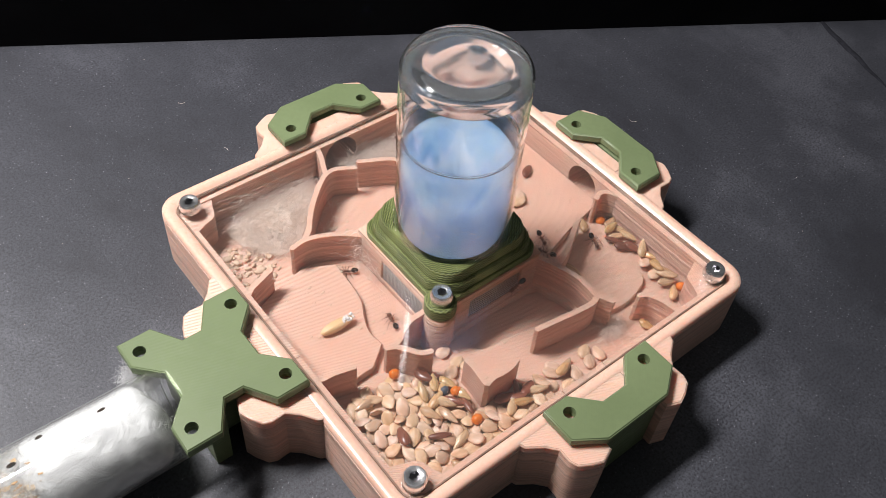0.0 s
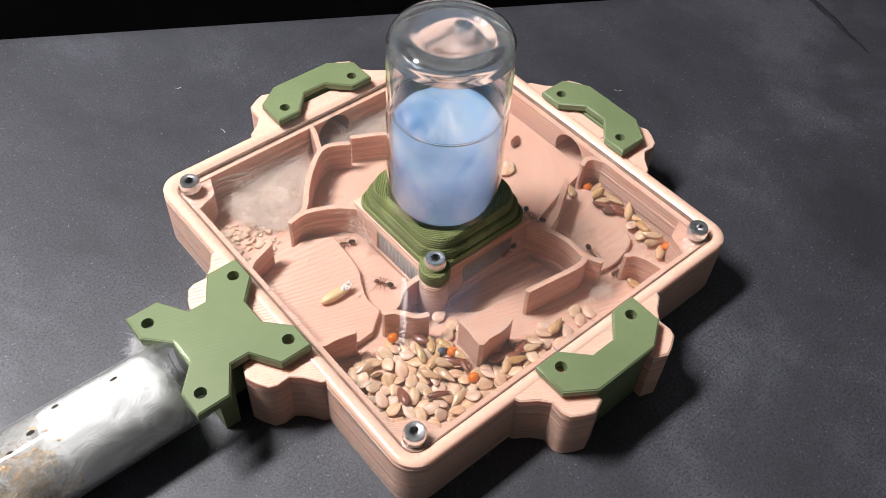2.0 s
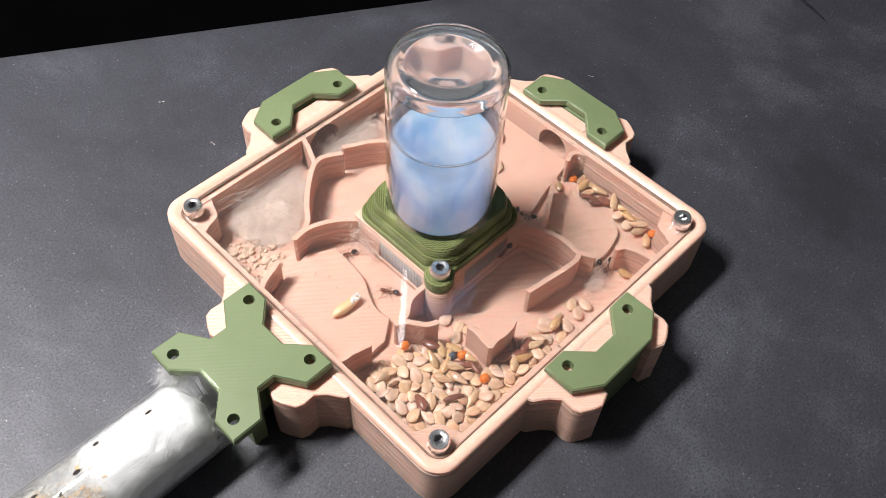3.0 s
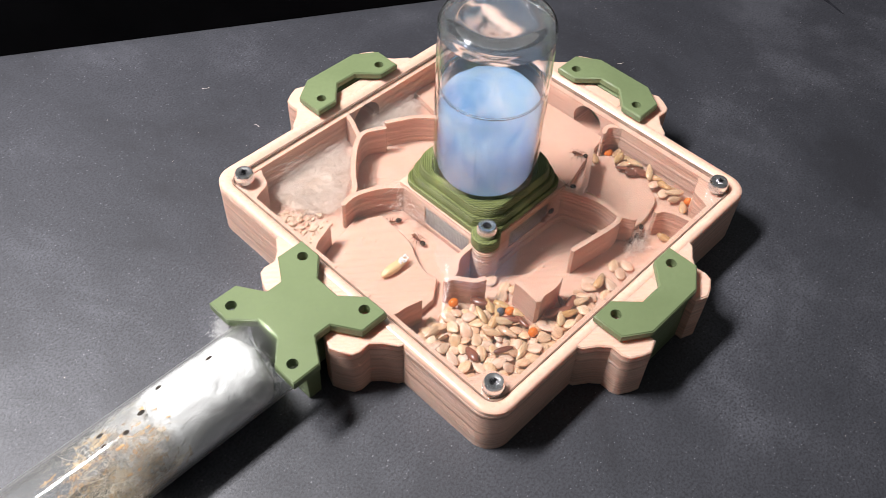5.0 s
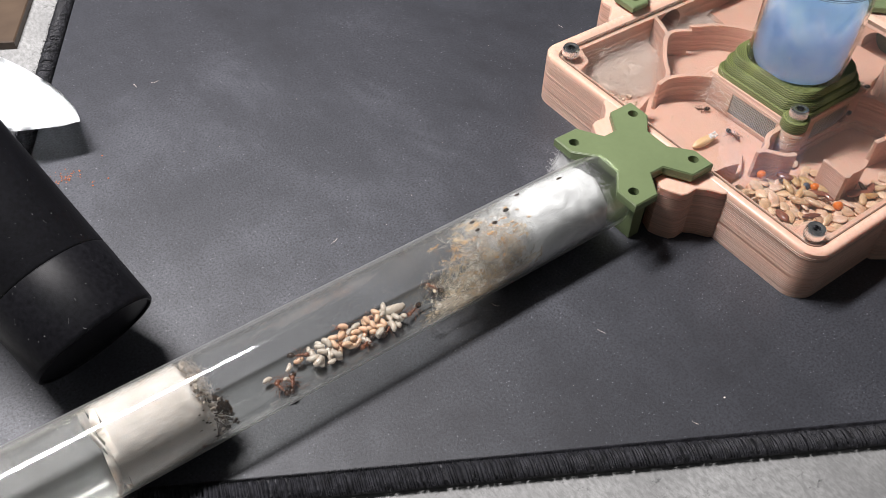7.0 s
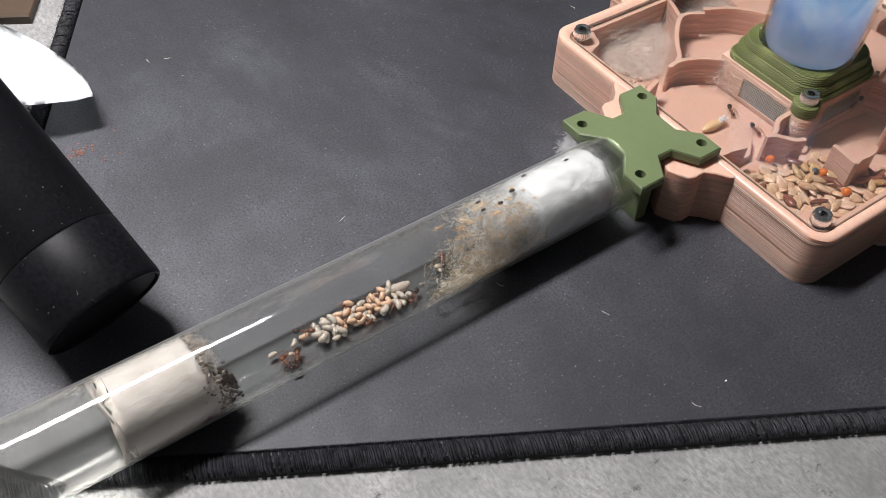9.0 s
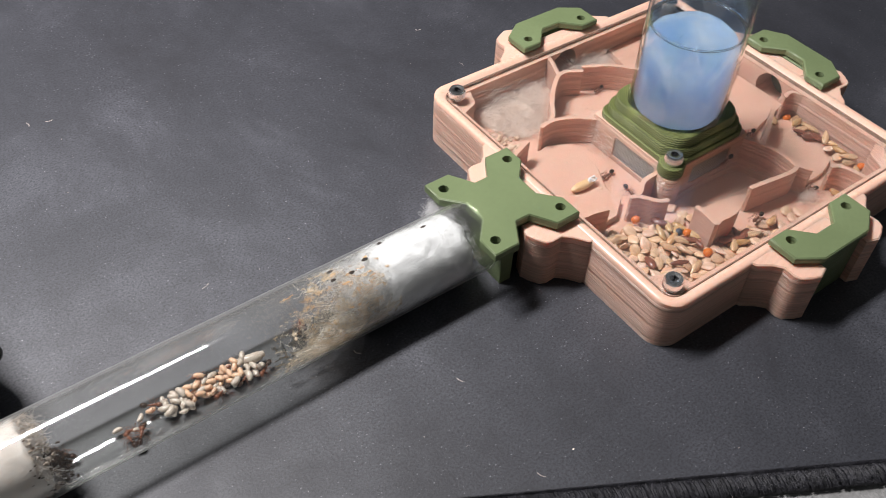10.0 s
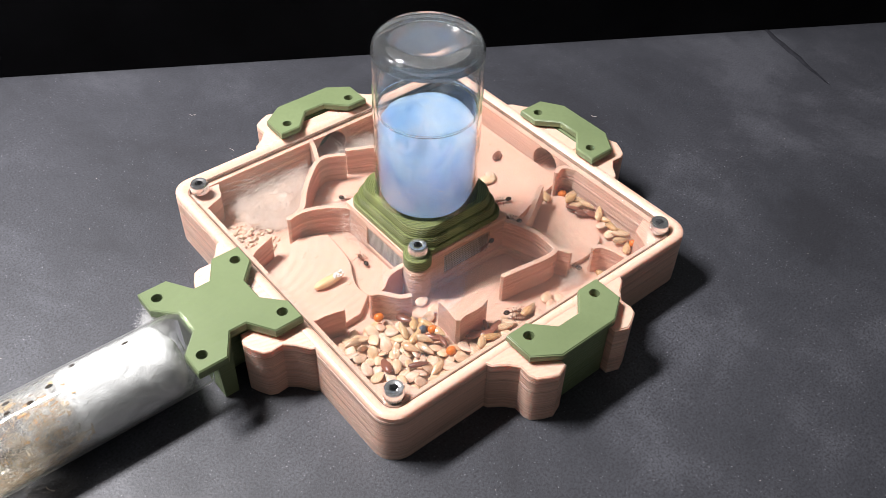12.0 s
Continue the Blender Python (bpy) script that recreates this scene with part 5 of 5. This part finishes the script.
fluff(bm, rng, 130, low_place, 5.0, 0.035, 0.6, 0.7)
for _ in range(26):
    x, y, z = low_place(rng)
    for v in blob(bm, x, y, z, rng.uniform(0.3, 1.1), rng.uniform(0.3, 0.8), rng.uniform(0.15, 0.35), 8, 6):
        v.co += Vector([noise.noise(v.co * 1.3 + Vector((k * 5, 0, 0))) * 0.5 for k in range(3)])
keep_in(bm)
ob = part("nest_litter", bm, TAN, smooth=180)
ob.matrix_basis = pose(0, 0.4 * U, TUBE_Z * U)
tagged(ob, "tan fibre and husk litter matted inside the tube", "litter", kind="stuff")
bm = bmesh.new()
fluff(bm, rng, 2600, low_place, 7.0, 0.022, 0.5, 0.7)
fluff(bm, rng, 60, low_place, 7.0, 0.07, 0.4, 0.6)
fluff(bm, rng, 160, lambda r: (r.uniform(-136, -112), IN * math.cos(q := r.uniform(0.5, 2.6)) * 0.98, IN * math.sin(q) * 0.98), 4.5, 0.05, 0.4, 0.4)
keep_in(bm)
ob = part("fibre_litter", bm, BEIGE, smooth=180)
ob.matrix_basis = pose(0, 0.4 * U, TUBE_Z * U)
tagged(ob, "pale beige fibre strands along the tube wall", "litter", kind="stuff")


def tube_film(name, material, label, x0, x1, a0, a1, depth=0.985):
    """A curved film on the inner glass with a ragged outline."""
    bm = bmesh.new()
    cells = {}
    nx, na = int((x1 - x0) / 0.4), int((a1 - a0) / 0.04)
    for i in range(nx):
        for k in range(na):
            u, w = 2 * i / nx - 1, 2 * k / na - 1
            x, a = x0 + i * 0.4, a0 + k * 0.04
            q = Vector((x, IN * depth * math.cos(a), IN * depth * math.sin(a)))
            if u * u + w * w + 0.7 * noise.fractal(q * 0.3, 1.0, 2.0, 3) + 0.6 * noise.fractal(q * 1.1, 1.0, 2.0, 3) < 0.8:
                cells[i, k] = bm.verts.new(q)
    for i, k in list(cells):
        quad = [cells.get(c) for c in ((i, k), (i + 1, k), (i + 1, k + 1), (i, k + 1))]
        if all(quad):
            bm.faces.new(quad)
    ob = part(name, bm, material, smooth=180)
    ob.matrix_basis = pose(0, 0.4 * U, TUBE_Z * U)
    return tagged(ob, label, "litter", kind="stuff")


tube_film("fibre_film", FILM, "pale beige fibre film matted on the glass", -152, -111, 1.5, 5.0)
tube_film("fibre_film", FILM, "second beige layer of matted fibre in the tube", -147, -108, 2.8, 5.2, 0.9)
tube_film("cotton_wisps", WISP, "thin white cotton wisps on the glass", -136, -119, 0.3, 4.4)
tube_film("amber_film", AMBER_FILM, "amber waste smeared on the cotton and glass", -143, -114, 0.9, 3.6)
bm = bmesh.new()
for _ in range(14):
    x, a = rng.gauss(-123, 5), rng.gauss(1.75, 0.35)
    for v in blob(bm, x, IN * 0.97 * math.cos(a), IN * 0.97 * math.sin(a), rng.uniform(0.2, 0.8) * (2 if rng.random() < 0.15 else 1), rng.uniform(0.2, 0.5), 0.12, 8, 6):
        v.co += Vector([noise.noise(v.co * 1.3 + Vector((k * 5, 0, 0))) * 0.4 for k in range(3)])
keep_in(bm)
ob = part("amber_crumbs", bm, AMBER, smooth=180)
ob.matrix_basis = pose(0, 0.4 * U, TUBE_Z * U)
tagged(ob, "amber-coloured crumbs stuck to the cotton", "crumbs", kind="stuff")

bm = cotton_plug(-232.5, -207.5, 1.2, 2.4, -232.0)
fluff(bm, rng, 900, lambda r: in_plug(r, -212, -206, 0.3), 2.5, 0.05, 0.5)
keep_in(bm)
damp = thing("damp_cotton_plug", 0, 0.4, TUBE_Z, "cream damp cotton plug with dirt on its face", "cotton plug")
part("wad", bm, WETCOTTON, damp, smooth=180)
bm = bmesh.new()
for v in blob(bm, -207.6, -4.0, -1.8, 3.4, 4.0, 4.2, 48, 36):
    v.co += Vector([noise.fractal(v.co * 0.55 + Vector((j * 5, 0, 0)), 0.8, 2.0, 5) * 1.2 for j in range(3)])
for _ in range(380):
    x = -207.5 + abs(rng.gauss(0, 2.2))
    y, z = rng.gauss(-4.0, 2.0), rng.gauss(-1.6, 2.0)
    s = rng.uniform(0.12, 0.42)
    for v in blob(bm, min(x, -203.0), y, z, s, s * rng.uniform(0.7, 1.2), s * rng.uniform(0.6, 1.1), 8, 6):
        v.co += Vector([noise.noise(v.co * 2.4 + Vector((j * 5, 0, 0))) * 0.5 for j in range(3)])
fluff(bm, rng, 300, lambda r: (r.uniform(-209, -203.5), r.gauss(-4, 2), r.gauss(-1.6, 2)), 1.8, 0.03, 0.7)
keep_in(bm)
part("dirt_crust", bm, DIRT, damp, "dark crumbly dirt crusted on the cotton face", smooth=180)
bm = bmesh.new()
for _ in range(14):
    a = rng.gauss(2.4, 0.6)
    x = -208.6 - abs(rng.gauss(0, 2.2))
    blob(bm, x, IN * math.cos(a), IN * math.sin(a), rng.uniform(0.1, 0.5), rng.uniform(0.1, 0.4), 0.14, 6, 4)
keep_in(bm)
part("dirt_speck", bm, DIRT, damp, "dark specks of dirt")
bm = bmesh.new()
for _ in range(70):
    a, x = rng.gauss(3.55, 0.10), rng.gauss(-212.3, 0.9)
    r = rng.uniform(0.12, 0.4)
    blob(bm, x, (IN + 0.05) * math.cos(a), (IN + 0.05) * math.sin(a), r, 0.14, r, 7, 5)
keep_in(bm)
part("brown_stain", bm, SEED_BROWN, damp, "brown stain seeped through the cotton")
bm = bmesh.new()
for _ in range(260):
    x = -210.0 + abs(rng.gauss(0, 1.6))
    a, k = rng.uniform(0, math.tau), IN * 0.93 * math.sqrt(rng.random())
    s = rng.uniform(0.2, 0.5)
    for v in blob(bm, x, k * math.cos(a), k * math.sin(a), s, s * rng.uniform(0.6, 1.1), s * rng.uniform(0.6, 1.1), 9, 7):
        v.co += Vector([noise.noise(v.co * 1.2 + Vector((j * 5, 0, 0))) * 0.9 for j in range(3)])
fluff(bm, rng, 1200, lambda r: (r.uniform(-211.5, -206), r.gauss(0, 5), r.gauss(0, 5)), 2.2, 0.04, 0.7)
keep_in(bm)
part("ragged_face", bm, RAGGED, damp, "ragged crumbly face of the damp cotton", smooth=180)
bm = bmesh.new()
ridge = [(-231.6 + 0.9 * math.sin(3.1 * a), (IN - 0.15) * math.cos(a), (IN - 0.15) * math.sin(a)) for a in [radians(d) for d in range(95, 235, 8)]]
hose(bm, ridge, [0.25 + 0.5 * max(0, math.sin((k - 6) * 0.26)) for k in range(len(ridge))], 8)
part("edge_fold", bm, WETCOTTON, damp, "raised fold of damp cotton")

# brood: larvae and pupae heaped on the tube's floor
brood_mesh = {}
for kind, material, sizes in (("larva", BROOD, (2.7, 3.1, 2.3)), ("pupa", PUPA, (2.6,)), ("large_larva", BROOD, (7.0,))):
    for k, size in enumerate(sizes):
        bm = bmesh.new()
        fat = 0.24 if kind == "large_larva" else 0.33
        pts = [(size * (i / 10 - 0.5), size * (0.7 if k else 0.35) * (0.25 - (i / 10 - 0.5) ** 2), 0.0) for i in range(11)]
        hose(bm, pts, [size * fat * max(0.3, (1 - abs(i / 5 - 1) ** 3.2)) ** 0.5 * (1 + 0.05 * (-1) ** i) * 0.85 for i in range(11)], 12)
        brood_mesh.setdefault(kind, []).append(mesh_of(kind, bm, material, 180))
spots = []
tries = 0
while len(spots) < 76 and tries < 6000:
    tries += 1
    x = rng.uniform(-178, -151.5)
    y = 0.4 + 1.2 + rng.gauss(0, 1.5)
    lift = 0 if rng.random() < 0.65 else 1.3
    if abs(y - 1.2) > 3.4 or any((x - a) ** 2 + (y - b) ** 2 + (2 * (lift - c)) ** 2 < 2.0 for a, b, c in spots):
        continue
    spots.append((x, y, lift))
spots += [(-190.5, 2.2, 0), (-184.5, 2.8, 0), (-186.4, -0.6, 0), (-181.2, 3.2, 0)]
big = new("large_larva", brood_mesh["large_larva"][0])
big.matrix_basis = pose(-152.4 * U, 3.4 * U, (TUBE_Z - 8.2) * U, 0, 0, 168)
tagged(big, "large glossy white ant larva at the end of the brood heap", "ant brood", "brood in the tube")
for x, y, lift in spots:
    kind = "pupa" if (abs(x + 168) < 3.5 or abs(x + 159.5) < 3.5 or abs(x + 181) < 1.4) and rng.random() < 0.75 else "larva"
    z = TUBE_Z - math.sqrt(BED * BED - (y - 0.4) ** 2) + 0.8 + lift
    ob = new(kind, rng.choice(brood_mesh[kind]))
    ob.matrix_basis = pose(x * U, y * U, z * U, rng.gauss(0, 14), rng.gauss(0, 14), rng.uniform(0, 360))
    tagged(ob, "plump white ant larva in the brood heap" if kind == "larva" else "amber ant pupa in the brood heap", "ant brood", "brood in the tube")

bm = bmesh.new()
fluff(bm, rng, 2400, lambda r: (r.gauss(-84.5, 1.6), r.gauss(11.8, 1.5), r.uniform(10, 17.5)), 3.6, 0.022, 0.6)
fluff(bm, rng, 500, lambda r: (r.uniform(-83, -79), r.uniform(8, 13), r.uniform(15, 17.6)), 3.0, 0.022, 0.5)
ob = part("cotton_tuft", bm, COTTON, smooth=180)
tagged(ob, "loose white cotton tuft caught under the connector", "fluff", kind="stuff")

# ---- rust crumbs and dust on the mat ----
bm = bmesh.new()
for _ in range(40):
    x, y = rng.gauss(-205, 2.6), rng.gauss(105, 1.8)
    r = rng.uniform(0.1, 0.3)
    blob(bm, x, y, r * 0.5, r, r * rng.uniform(0.6, 1.5), r * 0.6, 6, 4)
for _ in range(8):
    r = rng.uniform(0.12, 0.3)
    blob(bm, rng.gauss(-198, 5), rng.gauss(101, 4), r * 0.5, r, r, r * 0.6, 6, 4)
tagged(part("rust_crumbs", bm, RUST), "reddish-brown crumbs scattered on the mat", "crumbs", kind="stuff")
bm = bmesh.new()
for _ in range(80):
    x, y = on_mat(rng.uniform(2, 420), rng.uniform(2, 245))
    if abs(x) < 73 and abs(y) < 73:
        continue
    r = rng.uniform(0.04, 0.1) * (2.4 if rng.random() < 0.04 else 1)
    blob(bm, x, y, r * 0.3, r * rng.uniform(0.8, 2.0), r, r * 0.5, 6, 4)
for _ in range(12):
    x, y = on_mat(rng.uniform(2, 330), rng.uniform(2, 220))
    if abs(x) < 75 and abs(y) < 75:
        continue
    a, bend = rng.uniform(0, math.tau), rng.uniform(-0.25, 0.25)
    pts = [(x + math.cos(a + bend * k) * k * 0.6, y + math.sin(a + bend * k) * k * 0.6, 0.08) for k in range(5)]
    hose(bm, pts, 0.045, 4)
tagged(part("mat_dust", bm, FIBRE), "pale dust specks and lint on the mat", "dust", kind="stuff")


# ---- ants ----
def ant_model():
    ob = thing("ant", 0, 0, 0, "small dark brown harvester ant", "ant", "ants")
    bm = bmesh.new()
    blob(bm, 2.05, 0, 1.15, 0.72, 0.66, 0.55, 14, 10, -0.12)
    for s in (-1, 1):
        hose(bm, [(2.55, 0.3 * s, 1.0), (2.9, 0.25 * s, 0.9), (3.05, 0.02 * s, 0.86)], [0.14, 0.1, 0.04], 5)
    part("head", bm, ANT_BROWN, ob, smooth=180)
    bm = bmesh.new()
    blob(bm, 0.95, 0, 1.1, 0.62, 0.4, 0.42, 12, 9)
    blob(bm, 0.15, 0, 1.05, 0.5, 0.33, 0.36, 12, 9)
    blob(bm, -0.5, 0, 0.95, 0.22, 0.2, 0.27, 9, 7)
    blob(bm, -0.82, 0, 0.98, 0.2, 0.22, 0.24, 9, 7)
    part("thorax", bm, ANT_BROWN, ob, smooth=180)
    bm = bmesh.new()
    blob(bm, -1.85, 0, 1.12, 1.0, 0.74, 0.7, 16, 11, -0.1)
    part("gaster", bm, ANT_BLACK, ob, "glossy black rear body", smooth=180)
    for s in (-1, 1):
        for x, fore in ((1.05, 0.85), (0.6, -0.05), (0.15, -0.95)):
            bm = bmesh.new()
            hose(bm, [(x, 0.25 * s, 0.95), (x + 0.5 * fore, 1.15 * s, 1.65), (x + 1.1 * fore, 1.9 * s, 0.6), (x + 1.55 * fore, 2.3 * s, 0.08), (x + 1.8 * fore, 2.6 * s, 0.05)], [0.10, 0.09, 0.06, 0.04, 0.03], 5)
            part("leg", bm, ANT_BROWN, ob)
        bm = bmesh.new()
        hose(bm, [(2.45, 0.3 * s, 1.35), (2.95, 1.0 * s, 1.75), (3.5, 1.15 * s, 1.3), (4.0, 1.0 * s, 0.95)], [0.06, 0.05, 0.05, 0.06], 5)
        part("antenna", bm, ANT_BROWN, ob)
    return ob


def standing(x, y, z, heading, rx=0, ry=0):
    return pose(x * U, y * U, z * U, rx, ry, heading)


model = ant_model()
motions_rows = []


def ant_at(rows, label, first=[]):
    """One ant with rows of seconds, x, y, z and heading."""
    if not first:
        first.append(model)
        ob = model
        ob.matrix_basis = standing(*rows[0][1:])
    else:
        ob = copy_thing(model, standing(*rows[0][1:]))
    tagged(ob, label)
    if len(rows) > 1:
        motions_rows.append((ob, [(t, standing(*p)) for t, *p in rows]))
    return ob


M = FLOOR + 0.02
P = PLATFORM + 0.02
ant_at([(0, -23.0, 14.7, M, 150), (3.2, -23.0, 14.4, M, 155), (5.0, -23.5, 14.4, M, 150), (6.0, -23.4, 13.2, M, 140), (7.5, -22.2, 13.2, M, 170), (8.4, -23.0, 8.0, M, 250), (9.3, -24.2, 2.0, M, 230), (10.0, -24.4, 0.8, M, 190), (10.5, -23.2, 1.1, M, 130), (11.0, -22.6, 2.0, M, 100), (12.0, -22.2, 2.7, M, 85)], "dark brown ant walking beside the gauze window")
ant_at([(0, -23.2, -6.2, M, 80), (0.5, -23.6, -4.6, M, 95), (1.0, -23.2, -3.8, M, 110), (3.2, -23.3, -3.8, M, 125), (4.8, -22.9, 3.3, M, 85), (5.5, -23.2, 3.9, M, 100), (6.0, -23.8, 2.2, M, 160), (6.5, -24.2, 0.5, M, 230), (7.5, -23.0, -3.3, M, 280), (9.3, -24.2, -7.6, M, 250), (10.0, -24.0, -8.4, M, 260), (10.5, -23.6, -8.6, M, 280), (11.0, -25.4, -11.8, M, 240), (12.0, -26.0, -12.4, M, 240)], "dark brown ant walking on the sunken floor")
ant_at([(0, 27.6, -8.5, P, 250), (1.0, 26.1, -9.6, P, 250), (3.2, 23.3, -11.1, P, 230), (4.0, 31.0, -9.5, P, 40), (4.8, 40.0, -7.2, P, 60), (5.0, 38.9, -7.9, P, 110), (5.5, 30.4, -10.4, P, 190), (6.5, 30.8, -10.0, P, 120), (9.3, 28.6, -12.0, P, 200), (10.5, 28.3, -12.2, P, 150), (11.0, 26.4, -7.8, P, 120), (12.0, 28.6, -4.6, P, 160)], "dark ant walking on the back platform")
ant_at([(0, 39.8, -17.7, PLATFORM - 0.58, 250), (0.5, 37.4, -23.5, PLATFORM - 0.58, 245), (1.0, 34.0, -27.8, PLATFORM - 0.58, 230), (1.5, 31.4, -29.8, PLATFORM - 0.58, 225), (2.0, 28.9, -32.0, PLATFORM - 0.58, 250), (2.5, 28.6, -39.6, M, 275), (3.2, 27.9, -40.6, M, 235), (4.8, 28.0, -40.6, M, 220), (6.0, 28.6, -40.6, M, 190), (11.0, 26.2, -39.8, M, 120), (12.0, 27.0, -38.6, M, 110)], "dark ant crossing the seed chamber towards the divider")
ant_at([(0, 38.0, -47.0, M, 120), (1.4, 36.0, -42.0, M, 150), (2.0, 31.4, -40.8, M, 180), (2.6, 30.2, -41.4, M, 200), (4.8, 25.4, -40.9, M, 190), (5.5, 20.8, -41.2, M, 175), (6.0, 20.4, -40.2, M, 165), (6.5, 16.6, -38.6, M, 175), (8.4, 7.0, -39.6, M, 190), (10.0, -0.4, -41.0, FLOOR + 1.9, 190), (10.5, -1.6, -40.6, FLOOR + 1.9, 215), (11.0, -1.6, -40.8, FLOOR + 1.9, 290), (11.5, -2.2, -41.6, FLOOR + 1.9, 340), (12.0, -1.8, -42.4, FLOOR + 1.9, 335)], "dark ant foraging over the loose seeds")
ant_at([(0, 13.0, 40.0, M, 200), (8.6, 10.0, 40.0, M, 200), (10.0, 4.1, 36.5, M, 195), (11.0, -4.1, 35.7, M, 190), (11.5, -11.4, 32.8, M, 230), (12.0, -9.9, 29.2, M, 300)], "dark ant wandering in the side cell")
ant_at([(0, 25.0, -13.6, P, 120)], "dark ant resting in the fluff behind the housing")
climber = copy_thing(model, pose(9.0 * U, -17.55 * U, 11.4 * U, 90, 0, 0) @ pose(0, 0, 0, 0, 0, 200))
tagged(climber, "dark ant climbing on the housing wall by the gauze")


def tube_ant(rows, label):
    out = []
    for t, x, y, heading in rows:
        z = TUBE_Z - math.sqrt(BED * BED - (y - 0.4) ** 2) + 0.02
        out.append((t, x, y, z, heading, math.degrees(math.asin((y - 0.4) / BED)) * 0.8))
    return ant_at(out, label)


tube_ant([(0, -147.0, 0.2, 200), (6.0, -147.6, 0.2, 190), (7.5, -147.1, 0.2, 205), (9.3, -150.4, -1.4, 215), (12.0, -151.0, -1.6, 200)], "dark ant walking in the test tube")
tube_ant([(0, -139.5, 2.2, 120), (6.5, -139.0, 2.6, 130), (7.5, -138.0, 3.4, 90), (9.3, -137.0, 4.6, 60), (12.0, -137.0, 5.0, 50)], "dark ant at the litter in the test tube")
for x, y, h, who in ((-157.0, -2.0, 30, "tending brood"), (-163.5, -1.8, 200, "tending brood"), (-171.0, 0.4, 20, "tending brood"), (-166.0, 4.6, 160, "beside the brood heap"), (-180.5, 4.4, 330, "beside the brood heap"), (-186.5, 0.2, 175, "tending larvae"), (-188.6, -2.4, 100, "tending larvae"), (-186.0, -3.0, 60, "tending larvae"), (-203.6, 2.6, 130, "on the dirt crust"), (-161.0, 3.8, 10, "beside the brood heap")):
    tube_ant([(0, x, y, h)], "dark brown ant %s in the tube" % who)


def motions():
    """Keys what moves."""
    for ob, rows in motions_rows:
        walk(ob, rows)


motions()
